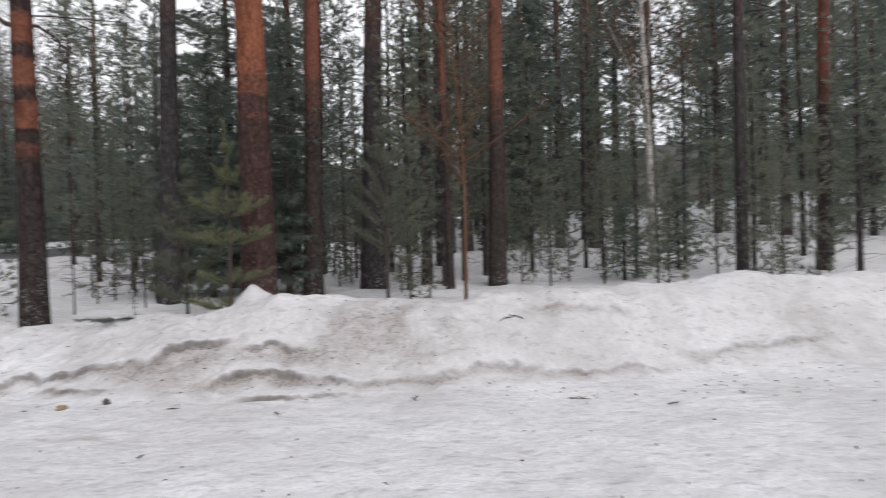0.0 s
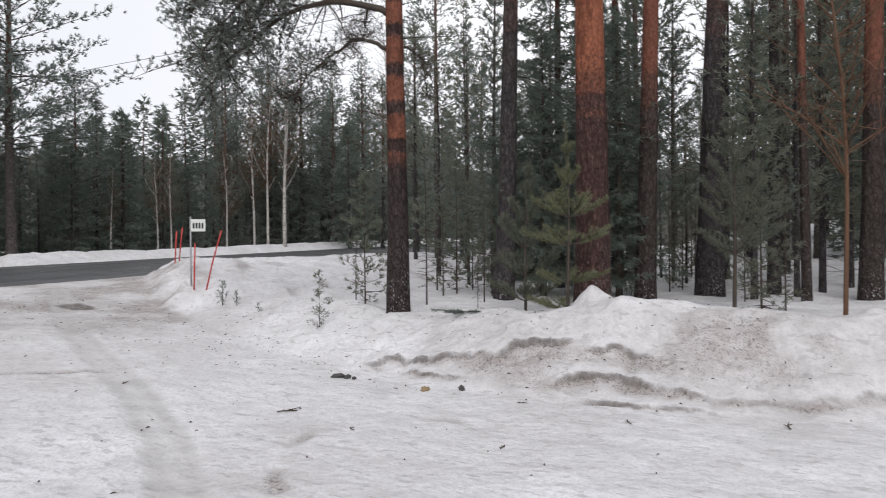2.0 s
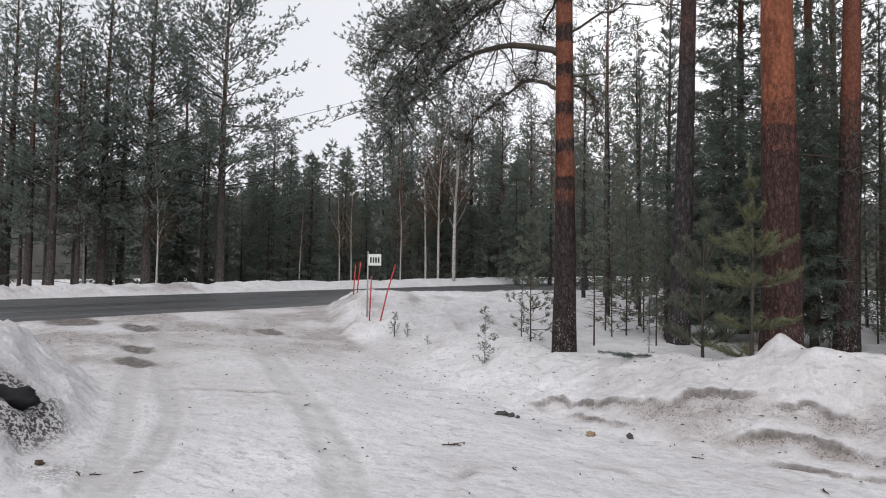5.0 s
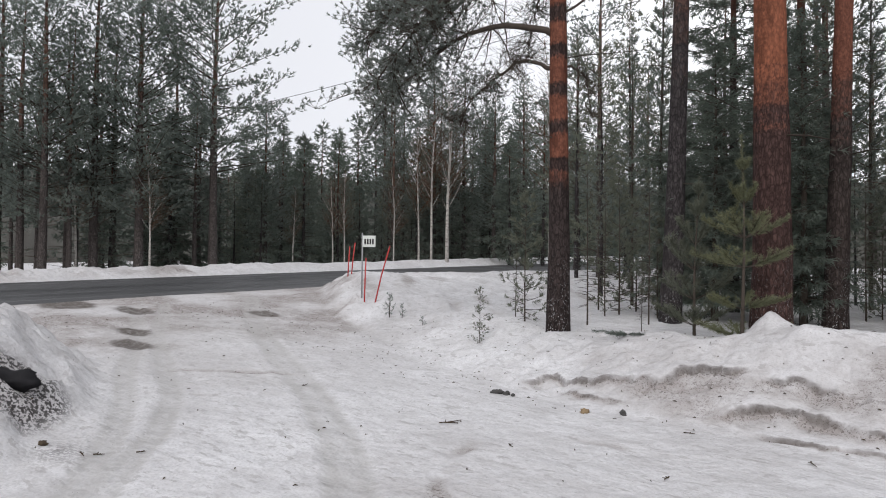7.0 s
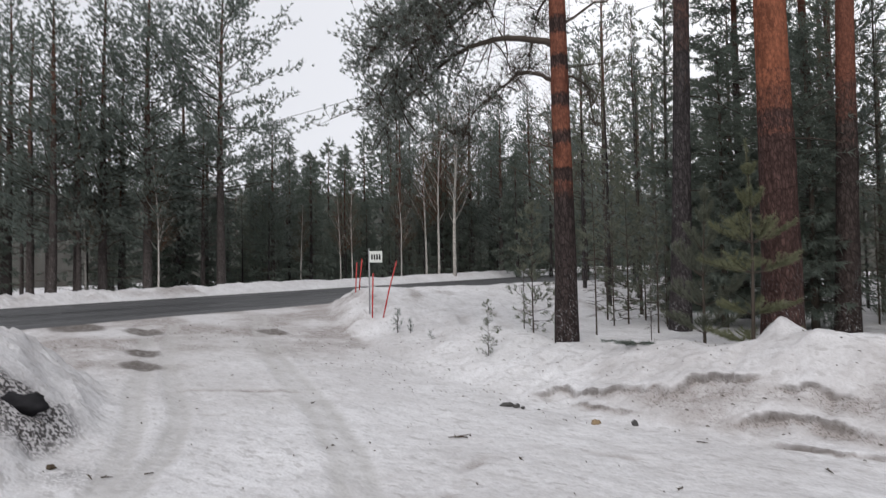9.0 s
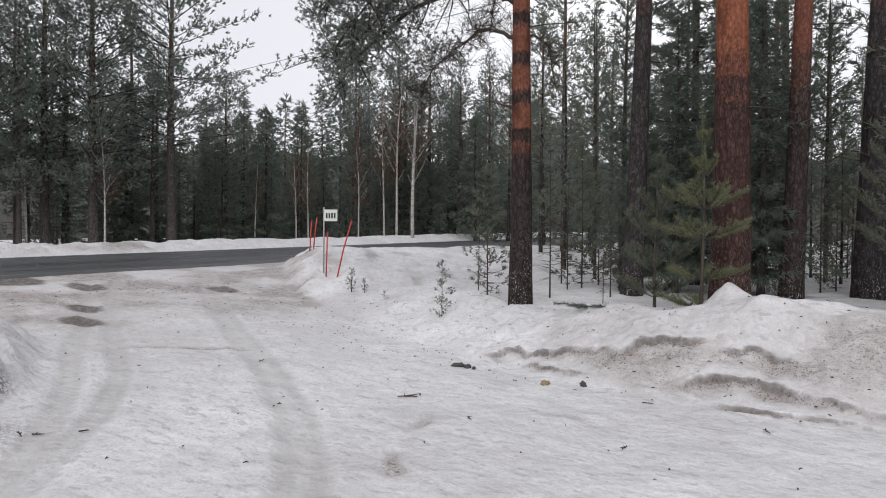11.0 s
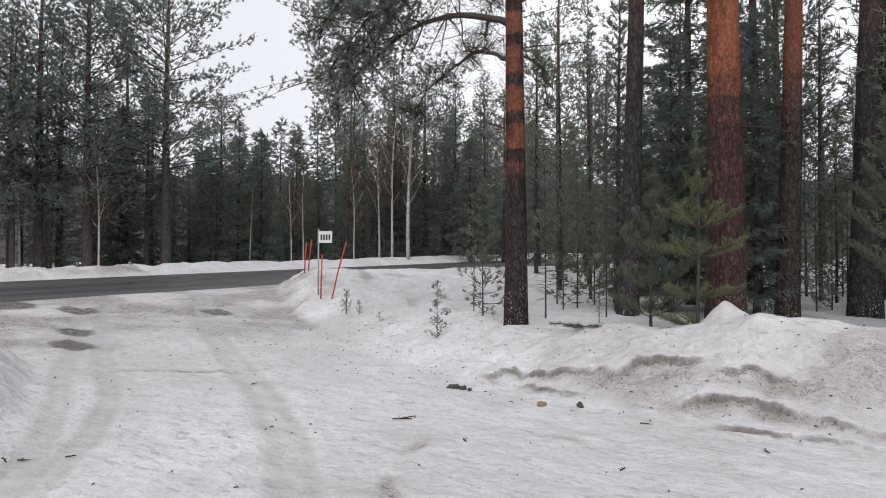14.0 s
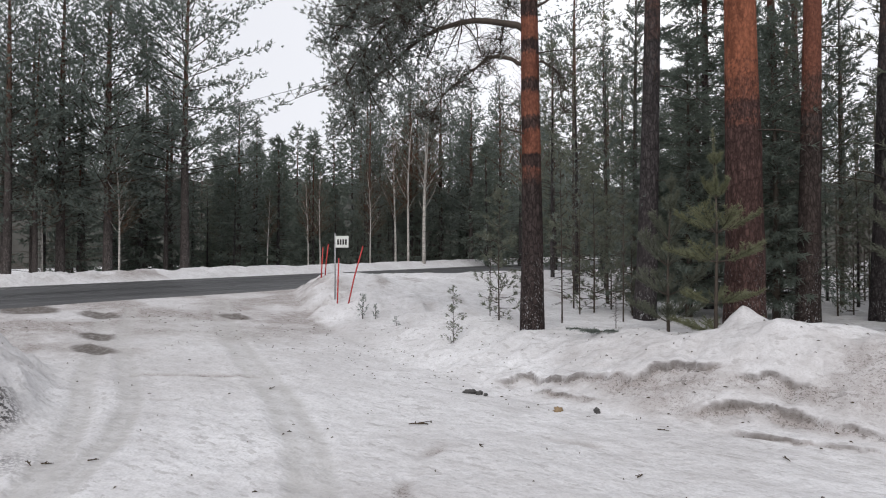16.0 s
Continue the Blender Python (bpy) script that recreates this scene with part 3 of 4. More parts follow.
    grit = ss(0.22, 0.75, patch + 0.3 * fbm(x, y, 0.35, 4, 54)) * ss(0.05, 0.25, s2)
    grit = np.maximum(grit, 0.5 * np.exp(-(((x + 5.75) / 0.25) ** 2 + ((y - 2.2) / 0.2) ** 2)))
    z = np.where(s > -0.4, north, drive)
    z = np.where(s2 > -0.3, south, z)
    # road bed, its near shoulder and the bank beyond
    rz = road_z(x, y)
    k = ss(-14.1, -14.8, x)
    z = z * (1 - k) + (rz - 0.05) * k
    far_bank = 0.33 + 0.07 * fbm(x, y, 1.5, 4, 61) + 0.06 * ridged(x, y, 0.45, 3, 60)
    beyond = rz + far_bank * np.exp(-((x - ROAD_FAR + 1.15) / 0.75) ** 2) + 0.03 * fbm(x, y, 0.4, 3, 62) + (-0.25 * ss(ROAD_FAR - 2, ROAD_FAR - 6, x)) + 0.15 * fbm(x, y, 5, 3, 63) * ss(ROAD_FAR - 2, ROAD_FAR - 6, x)
    k = ss(ROAD_FAR + 0.25, ROAD_FAR - 0.25, x)
    z = z * (1 - k) + beyond * k
    dirt = dirt + 0.85 * np.exp(-((x - ROAD_FAR + 0.65) / 0.5) ** 2) * ss(-0.35, 0.5, fbm(x, y, 0.7, 3, 64))
    dirt = np.where(x < ROAD_FAR - 1.6, dirt * 0.3, dirt)
    dirt = np.where(s > 2.0, np.minimum(dirt, 0.12), dirt)
    streak = ss(0.15, 0.55, fbm(x + y, (y - x) * 0.35, 0.5, 3, 37)) * ss(-5.5, -8.0, x) * ss(-14.3, -13.5, x) * ss(0.6, 1.2, s)
    dirt = dirt + 0.8 * streak
    return z, np.clip(dirt, 0, 1.2), np.clip(ice * (s < 0.2), 0, 1), np.clip(wet_and_shade, 0, 1), push * (s > -0.3), np.clip(grit, 0, 1)


def ground_z(x, y):
    return float(land(np.array([x]), np.array([y]))[0][0])


def ground_many(xs, ys):
    return land(np.array(xs), np.array(ys))[0]


def steps_of(*spans):
    out = [spans[0][0]]
    for a, b, d in spans:
        n = max(1, round((b - a) / d))
        out += [a + (b - a) * (i + 1) / n for i in range(n)]
    return np.array(out)


def ground_sheet():
    gx = steps_of((-600, -120, 40), (-120, -40, 4), (-40, -23.5, 0.6), (-23.5, -21, 0.14), (-21, -15.2, 0.8), (-15.2, -9, 0.09), (-9, -5.5, 0.05), (-5.5, 3.0, 0.034), (3.0, 4.5, 0.08), (4.5, 12, 0.16), (12, 40, 0.9), (40, 120, 8), (120, 600, 60))
    gy = steps_of((-300, -60, 40), (-60, -10, 5), (-10, 0, 0.5), (0, 2, 0.1), (2, 6.2, 0.055), (6.2, 7.6, 0.0135), (7.6, 9.6, 0.06), (9.6, 16, 0.13), (16, 40, 0.6), (40, 120, 4), (120, 800, 68))
    X, Y = np.meshgrid(gx, gy)
    z, dirt, ice, wet_and_shade, push, grit = land(X.ravel(), Y.ravel())
    nx, ny = len(gx), len(gy)
    verts = np.column_stack([X.ravel(), Y.ravel() + push, z])
    i = (np.arange(ny - 1)[:, None] * nx + np.arange(nx - 1)[None, :]).ravel()
    faces = np.column_stack([i, i + 1, i + nx + 1, i + nx])
    me = bpy.data.meshes.new("ground")
    me.from_pydata(verts.tolist(), [], faces.tolist())
    for nm, val in (("dirt", dirt), ("ice", ice), ("wet_and_shade", wet_and_shade), ("grit", grit)):
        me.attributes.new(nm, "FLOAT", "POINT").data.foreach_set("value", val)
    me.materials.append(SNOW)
    me.polygons.foreach_set("use_smooth", [True] * len(me.polygons))
    me.update()
    return tagged(new("ground", me), "trodden old snow with dirty ploughed banks", "snow", kind="structure")


def road_strip():
    ys = steps_of((-120, -10, 10), (-10, 50, 0.5), (50, 200, 10))
    xs = steps_of((ROAD_FAR - 0.35, ROAD_NEAR + 0.55, 0.35))
    verts, faces = [], []
    n = len(xs)
    for yy in ys:
        for j, xx in enumerate(xs):
            e = 0.22 * float(fbm(np.array([yy]), np.array([(xx > -18) * 9.0]), 1.7, 3, 71)[0]) if j in (0, n - 1) else 0
            drop = -0.07 if j in (0, n - 1) else 0.0
            verts.append((xx + e, yy, float(road_z(xx, yy)) + drop + 0.004))
    for i in range(len(ys) - 1):
        for j in range(n - 1):
            a = i * n + j
            faces.append((a, a + 1, a + n + 1, a + n))
    return tagged(mesh_object("road", verts, faces, [ASPHALT]), "dark wet asphalt road with worn wheel lanes", "road", kind="structure")


ground_sheet()
road_strip()


def far_woods():
    """The dark edge of the woods all round, far behind the nearer trees."""
    verts, faces = [], []
    b = np.arange(-180, 181, 0.5)
    rad = 88 + 7 * fbm(b, 0 * b, 9.0, 3, 81)
    top = 12.0 + 1.6 * fbm(b, 0 * b, 7.0, 3, 82) + 1.6 * np.abs(fbm(b, 0 * b, 1.4, 2, 83))
    for lift, back in ((-3.0, 0.0), (0.45, 0.5), (0.8, 1.5), (1.0, 3.0)):
        for bb, r, h in zip(b, rad, top):
            a = radians(float(bb))
            verts.append((-(r + back) * math.sin(a), (r + back) * math.cos(a), h * lift if lift > 0 else lift))
    n = len(b)
    for i in range(3):
        for k in range(n - 1):
            faces.append((i * n + k, i * n + k + 1, (i + 1) * n + k + 1, (i + 1) * n + k))
    return tagged(mesh_object("backdrop", verts, faces, [FAR_WOODS]), "dim edge of distant conifer woods", "woods", kind="structure")


far_woods()


def put(ob, x, y, turn=0.0, sink=0.03, scale=1.0):
    ob.matrix_basis = pose(x, y, ground_z(x, y) - sink, 0, 0, turn) @ Matrix.Diagonal((scale, scale, scale, 1))
    return ob


def plant_copy(src, x, y, turn, scale, sink=0.05):
    m = pose(x, y, ground_z(x, y) - sink, 0, 0, turn)
    ob = copy_thing(src, m)
    ob.scale = (scale, scale, scale)
    return ob


STATION = (-0.6, 0.5)


def polar(bearing, dist):
    """A spot by its bearing (degrees left of the y axis) and distance from where the camera stands."""
    return STATION[0] - dist * math.sin(radians(bearing)), STATION[1] + dist * math.cos(radians(bearing))

# ---- trees at the edge of the yard ----
pine = conifer("pine_tree", 14, 0.155, 7.5, 2.2, 11, BARK_RINGED, NEEDLE, sides=20, dead=3, blades=5, size=(0.3, 0.06), density=0.7, r_top=0.1)
put(pine, *polar(30.2, 8.95))
tagged(pine, "tall pine with orange bark ringed dark and an arching limb", "pine tree")
big_pine = conifer("pine_tree", 17, 0.25, 9, 2.6, 12, BARK_BIG, NEEDLE, sides=24, dead=2, blades=5, size=(0.3, 0.06), density=0.7, r_top=0.1)
put(big_pine, *polar(13.2, 9.4))
tagged(big_pine, "thick old pine with flaking reddish orange bark", "pine tree")
for bearing, dist, r, seed, bark, lean, text in (
        (20.9, 10.6, 0.165, 13, BARK_DARK, (0.035, 0), "straight dark pine trunk behind a young spruce"),
        (8.9, 10.6, 0.165, 14, BARK, (0.02, 0), "brown pine trunk with orange upper bark"),
        (3.8, 11.8, 0.23, 15, BARK_DARK, (0.02, 0), "stout dark pine trunk flecked with snow"),
        (11.0, 16.0, 0.13, 16, BARK_DARK, (0, 0), "slim dark pine trunk in the wood"),
        (-7.3, 11.9, 0.17, 17, BARK, (0.02, 0.0), "pine trunk with reddish upper bark"),
        (-0.9, 12.5, 0.11, 18, BARK_DARK, (0.0, 0), "slim dark pine trunk behind the snow bank"),
        (-3.2, 11.5, 0.075, 19, BARK, (-0.01, 0), "thin reddish young pine trunk"),
        (-27.3, 12.5, 0.115, 20, BARK_DARK, (0, 0), "dark pine trunk among saplings"),
        (-32.6, 14.0, 0.13, 21, BARK, (0.01, 0), "pine with a reddish upper trunk"),
        (-1.7, 15.5, 0.10, 22, BARK_DARK, (0, 0), "slender dark pine trunk")):
    t = conifer("pine_tree", 13.5, r, 7.2, 1.8, seed, bark, NEEDLE, lean=lean, sides=14, dead=16, blades=4, size=(0.3, 0.05), density=0.6, r_top=0.1)
    put(t, *polar(bearing, dist))
    tagged(t, text, "pine tree")


# limbs of the ringed pine that arch over the yard, with hanging foliage
def arching_limbs(tree, specs):
    rng = random.Random(77)
    for turn, z0, (r1, z1), (r2, z2), r, leafy in specs:
        lb, cb = Build(), Build()
        out = Vector((math.cos(radians(210 + turn)), math.sin(radians(210 + turn)), 0))
        p0, p1, p2 = Vector((0, 0, z0)), out * r1 + Vector((0, 0, z1)), out * r2 + Vector((0, 0, z2))
        bp = []
        for i in range(11):
            t = i / 10
            wob = Vector((rng.gauss(0, 0.03), rng.gauss(0, 0.03), rng.gauss(0, 0.03))) * (i > 0)
            bp.append(p0 * (1 - t) ** 2 + p1 * 2 * t * (1 - t) + p2 * t * t + wob)
        lb.tube(bp, [r * (1 - 0.085 * i) for i in range(11)], 7, False)
        for i in range(3, 11):
            for _ in range((4 if i < 9 else 6) if leafy else 1):
                dv = (bp[min(i + 1, 10)] - bp[i - 1]).normalized()
                side = Vector((rng.uniform(-1, 1), rng.uniform(-1, 1), rng.uniform(-0.8, 0.8)))
                sp = bent(bp[i], (dv * 0.5 + side).normalized(), abs(r2) * rng.uniform(0.14, 0.38), 0.15, 5, rng, 0.28)
                lb.tube(sp, [r * 0.22 * (1 - 0.17 * k) for k in range(6)], 4, False)
                for k in range(1, 6):
                    for _ in range(5):
                        d2 = Vector((rng.uniform(-1, 1), rng.uniform(-1, 1), rng.uniform(-0.5, 0.9)))
                        q = bent(sp[k], d2, rng.uniform(0.10, 0.30), 0.3, 2, rng, 0.3)
                        lb.tube(q, [0.003, 0.0022, 0.0015], 3, False)
                        if i > 4 and rng.random() < leafy * (0.3 + 0.09 * i):
                            cb.tuft(q[1], q[2] - q[1], 9, 0.040, 0.009, rng, 0.9)
                            cb.tuft(q[2], q[2] - q[1], 22, 0.046, 0.010, rng, 0.9)
        limb = under(lb.object("limb", TWIG), tree)
        if cb.f:
            under(cb.object("foliage", NEEDLE_BACKLIT, False), limb)


arching_limbs(pine, (
    (0, 4.05, (1.3, 4.75), (2.55, 3.1), 0.052, 1.0),
    (12, 5.2, (1.3, 5.2), (2.55, 3.45), 0.05, 1.0),
    (-14, 5.3, (1.5, 5.2), (2.5, 3.8), 0.05, 1.0),
    (5, 5.7, (1.6, 5.5), (2.6, 4.2), 0.05, 1.0),
    (-6, 6.1, (1.5, 5.9), (2.4, 4.7), 0.045, 1.0),
    (20, 5.5, (1.2, 5.3), (2.0, 4.1), 0.04, 0.6),
    (-10, 3.62, (0.9, 4.1), (1.5, 2.95), 0.034, 0.3),
    (-70, 5.1, (0.8, 5.3), (1.6, 4.3), 0.03, 0.12),
    (180, 3.65, (0.4, 3.75), (0.42, 2.9), 0.022, 0.0),
    (165, 4.4, (0.8, 4.9), (1.5, 4.5), 0.02, 0.0)))

# ---- young conifers ----
def brush(b, pts, count, length, width, rng, start=0.0):
    """Needles all along a shoot."""
    n = len(pts) - 1
    for k in range(count):
        u = start + (1 - start) * (k + rng.random()) / count
        i = min(n - 1, int(u * n))
        b.tuft(pts[i].lerp(pts[i + 1], u * n - i), pts[i + 1] - pts[i], 5, length, width, rng, 1.1)


def young_pine(name, h, r0, whorls, seed, needles, shoot=0.055, thick=5, twigs=(2, 3, 4, 5)):
    """A young pine: a leader and whorls of shoots that turn up at the tips, clad in needles.
    Each whorl: height as a share of the leader, reach in metres, rise, number of shoots."""
    rng = random.Random(seed)
    root = new(name)
    pts = trunk_points(h, (0.01, 0.0), rng, 12, 0.03)
    tb = Build()
    tb.tube(pts, [r0 * (1 - 0.075 * i) for i in range(13)], 8)
    under(tb.object("trunk", TWIG), root)
    wood, leaf = Build(), Build()
    for t, reach, rise, count in whorls:
        a0 = rng.uniform(0, 6.28)
        for k in range(count):
            a = a0 + k * 6.283 / count + rng.uniform(-0.25, 0.25)
            l2 = reach * rng.uniform(0.75, 1.12)
            bp = bent(on_trunk(pts, t * h), (math.cos(a), math.sin(a), rise), l2, 0.25 + rise * 0.5, 6, rng, 0.07)
            rb = max(0.004, r0 * 0.3 * min(1, l2 / 0.6))
            wood.tube(bp, [rb * (1 - 0.12 * i) for i in range(7)], 4, False)
            brush(leaf, bp, int(l2 / shoot * thick), shoot, shoot * 0.13, rng, 0.25)
            for i in twigs:
                for sgn in (-1, 1):
                    if rng.random() < 0.85:
                        d = (bp[i + 1] - bp[i]).normalized()
                        sd = d.cross(Vector((0, 0, 1))) * sgn
                        ls = l2 * rng.uniform(0.22, 0.42) * (1.15 - 0.1 * i)
                        sp = bent(bp[i], (d + sd * 0.95 + Vector((0, 0, 0.15 + 0.3 * rise))), ls, 0.35, 3, rng, 0.08)
                        wood.tube(sp, [rb * 0.5, rb * 0.4, rb * 0.35, rb * 0.25], 3, False)
                        brush(leaf, sp, max(3, int(ls / shoot * thick)), shoot, shoot * 0.13, rng)
    brush(leaf, pts[8:], int(h * 0.33 / shoot * thick), shoot, shoot * 0.13, rng)
    tagged(under(wood.object("branchwork", TWIG), root), kind="stuff")
    under(leaf.object("crown", needles, False), root)
    return root


young = young_pine("young_pine", 2.42, 0.026, ((0.03, 0.55, 0.05, 5), (0.16, 0.55, 0.15, 5), (0.36, 0.72, 0.12, 6), (0.50, 0.62, 0.28, 6), (0.66, 0.28, 0.9, 5), (0.82, 0.16, 1.2, 5)), 31, NEEDLE_YOUNG)
put(young, *polar(15.4, 8.2))
tagged(young, "young pine with layered pale olive shoots on the bank", "young pine", "young pines")
young_b = young_pine("young_pine", 2.05, 0.024, ((0.08, 0.6, 0.3, 5), (0.24, 0.62, 0.35, 6), (0.42, 0.55, 0.6, 6), (0.58, 0.42, 0.9, 6), (0.74, 0.28, 1.3, 5), (0.88, 0.16, 1.6, 5)), 38, NEEDLE_MID)
put(young_b, *polar(19.0, 8.7))
tagged(young_b, "young pine with upswept grey green shoots", "young pine", "young pines")
young_c = young_pine("young_pine", 3.0, 0.03, tuple((0.28 + 0.1 * i, 0.75 - 0.09 * i, 0.3 + 0.12 * i, 5) for i in range(7)), 39, NEEDLE_MID, 0.06, 4)
put(young_c, *polar(2.0, 9.3))
tagged(young_c, "young pine with long shoots among the trunks", "young pine", "young pines")
spruce = conifer("young_spruce", 4.6, 0.06, 0.3, 0.95, 32, TWIG, NEEDLE_SPRUCE, "spruce", 10, (0.12, 0.016), density=1.25, dead=2, tuft_from=0.15)
put(spruce, *polar(11.0, 10.9))
tagged(spruce, "dense dark green spruce beside the old pine", "spruce")
plant_copy(spruce, *polar(17.4, 11.2), 70, 1.0)
plant_copy(spruce, *polar(20.2, 12.4), 190, 0.8)
plant_copy(spruce, *polar(13.4, 11.8), 250, 1.1)


spruce_tall = conifer("spruce_tree", 11, 0.10, 1.2, 2.0, 33, BARK_DARK, NEEDLE_SPRUCE, "spruce", 10, (0.14, 0.024), density=1.2, dead=4)
put(spruce_tall, *polar(15.9, 13.5))
tagged(spruce_tall, "tall dark spruce behind the pines", "spruce")
sparse = young_pine("slender_pine", 6.7, 0.042, tuple((0.22 + 0.056 * i, 0.66 - 0.036 * i, 0.35 + 0.03 * i, 4) for i in range(14)), 34, NEEDLE, 0.085, 3, (3, 5))
put(sparse, *polar(21.7, 13.0))
tagged(sparse, "slender young pine with sparse short limbs", "young pine", "slender pines")
for bearing, dist, size in ((23.9, 13.6, 0.84), (6.6, 14.5, 1.05)):
    plant_copy(sparse, *polar(bearing, dist), bearing * 41 % 360, size)


sapling = conifer("sapling", 1.9, 0.013, 0.15, 0.48, 35, TWIG, NEEDLE_MID, blades=20, size=(0.07, 0.010), sides=5, density=0.8, dead=14, tuft_from=0.4)
bare = conifer("sapling", 2.6, 0.014, 1.2, 0.45, 36, TWIG, NEEDLE, blades=8, size=(0.06, 0.008), sides=5, density=0.6, dead=45, tuft_from=0.5)
tiny = conifer("sapling", 0.42, 0.012, 0.12, 0.16, 37, TWIG, NEEDLE, blades=14, size=(0.06, 0.006), sides=5, density=1.2, dead=0, tuft_from=0.3)
tagged(sapling, "thin pine sapling standing in the snow", "sapling", "saplings at the bank")
tagged(bare, "nearly bare thin sapling in the snow", "sapling", "saplings at the bank")
tagged(tiny, "little pine seedling poking out of the snow", "sapling", "seedlings on the mound")
put(sapling, *polar(33.1, 9.6))
put(bare, *polar(27.7, 9.9), 40, scale=1.0)
put(tiny, *polar(45.0, 11.8))
for src, bearing, dist, size in (
        (tiny, 43.9, 11.6, 0.6),
        (tiny, 42.1, 10.9, 0.4),
        (sapling, 37.1, 9.2, 0.42),
        (bare, 33.9, 10.2, 0.6),
        (bare, 26.2, 11, 0.85),
        (sapling, 25.0, 11.5, 1.3),
        (bare, 23.2, 8.9, 0.45),
        (bare, 22.6, 10.2, 0.9),
        (bare, 26.7, 12.5, 1.2),
        (sapling, 23.6, 12.5, 1.1),
        (sapling, 21.9, 11, 0.9),
        (bare, 6.9, 12.5, 1.1),
        (sapling, 5.9, 13, 1.0),
        (sapling, 5.2, 15, 1.2),
        (bare, 4.9, 12, 0.9),
        (sapling, 0.0, 9.6, 1.25),
        (bare, -1.7, 9.8, 0.8),
        (sapling, -9.4, 12, 1.0),
        (sapling, -13.4, 12.5, 1.2),
        (sapling, -18.9, 13.5, 1.2),
        (sapling, -22.0, 11.0, 1.1),
        (sapling, -27.7, 12.5, 1.1),
        (sapling, -29.6, 11.5, 1.0),
        (sapling, -32.5, 12.5, 1.3),
        (bare, -16.4, 14, 1.0),
        (sapling, -10.6, 15, 1.1),
        (sapling, 1.2, 11, 0.9),
        (sapling, 3.2, 13, 1.2)):
    plant_copy(src, *polar(bearing, dist), bearing * 37.0 % 360, size, 0.02)


birch_sapling = bare_birch("birch_sapling", 4.6, 0.024, 51, bark=RUST)
put(birch_sapling, *polar(-5.7, 7.5))
tagged(birch_sapling, "thin young birch with rust brown bark", "birch")

# ---- birches ----
birch = bare_birch("birch_tree", 9.5, 0.10, 52, True)
put(birch, *polar(39.7, 33.5))
tagged(birch, "white-barked bare birch beyond the road", "birch", "birches beyond the road")
slim_birch = bare_birch("birch_tree", 8.5, 0.07, 53)
put(slim_birch, *polar(41.1, 33.8))
tagged(slim_birch, "white-barked slim bare birch", "birch", "birches beyond the road")
for bearing, dist, size in (
        (42.2, 34.5, 0.9),
        (44.4, 33, 0.6),
        (64.4, 26, 0.6),
        (49.7, 30, 0.5),
        (48.7, 30.5, 0.55),
        (53.1, 30, 0.45),
        (30.75, 24, 1.0),
        (-20.0, 14.9, 1.15),
        (69.6, 27, 0.7)):
    plant_copy(slim_birch, *polar(bearing, dist), bearing * 53.0 % 360, size)


# ---- the wood ----
pines, pines_far = [], []
for i, (h, cf, rc, dens) in enumerate(((13.0, 3.2, 2.6, 0.9), (14.0, 4.5, 2.5, 0.85), (11.5, 2.4, 2.3, 0.9), (12.5, 5.0, 2.0, 0.8))):
    for out, blades, size, dn in ((pines, 7, (0.135, 0.046), dens * 0.98), (pines_far, 4, (0.22, 0.10), dens * 0.8)):
        t = conifer("pine_tree", h, 0.15 + 0.01 * i, cf, rc, 60 + i, BARK_FAR, NEEDLE, blades=blades, size=size, density=dn, sides=7, dead=14, loose=0.25)
        tagged(t, "tall dark green pine in the roadside wood", "pine tree", "trees of the wood")
        out.append(t)
spruces, spruces_far = [], []
for i, (h, rc) in enumerate(((9.5, 1.8), (7.0, 1.5), (4.0, 1.2))):
    for out, blades, size, dn in ((spruces, 7, (0.22, 0.05), 0.75), (spruces_far, 5, (0.28, 0.085), 0.6)):
        t = conifer("spruce_tree", h, 0.10, 0.5, rc, 70 + i, BARK_DARK, NEEDLE_SPRUCE, "spruce", blades, size, density=dn, sides=7, dead=4)
        tagged(t, "dark green spruce in the wood", "spruce", "trees of the wood")
        out.append(t)
mids = []
for i, (h, cf, rc) in enumerate(((7.5, 1.3, 1.15), (6.2, 0.9, 1.0))):
    t = conifer("pine_tree", h, 0.06, cf, rc, 80 + i, BARK_DARK, NEEDLE_MID, blades=6, size=(0.15, 0.032), density=0.78, sides=6, dead=14)
    tagged(t, "half-grown pine with limbs down to the snow", "pine tree", "half-grown pines")
    mids.append(t)
broad = conifer("pine_tree", 13.2, 0.19, 4.2, 4.9, 64, BARK_FAR, NEEDLE, blades=7, size=(0.13, 0.046), density=1.35, sides=9, dead=10, loose=0.22, tuft_from=0.3)
put(broad, *polar(59.6, 27.5))
tagged(broad, "broad-crowned dark pine beyond the road", "pine tree")
dense = conifer("pine_tree", 13.0, 0.18, 2.2, 2.9, 65, BARK_FAR, NEEDLE, blades=6, size=(0.14, 0.050), density=1.2, sides=9, dead=10, loose=0.25, tuft_from=0.3)
put(dense, *polar(65.2, 26.8))
tagged(dense, "tall pine with a dense dark green crown beyond the road", "pine tree", "dense pines")
for bearing, dist, size in ((68.4, 27.5, 0.97), (71.8, 26.5, 0.9), (55.4, 30.0, 0.60), (74.6, 29.0, 0.95),
                             (43.6, 39.0, 0.78), (40.9, 38.0, 0.92), (38.2, 40.0, 0.95), (35.6, 38.0, 0.80), (33.0, 39.0, 0.85),
                             (12.5, 27.0, 0.85)):
    plant_copy(dense, *polar(bearing, dist), bearing * 47 % 360, size)
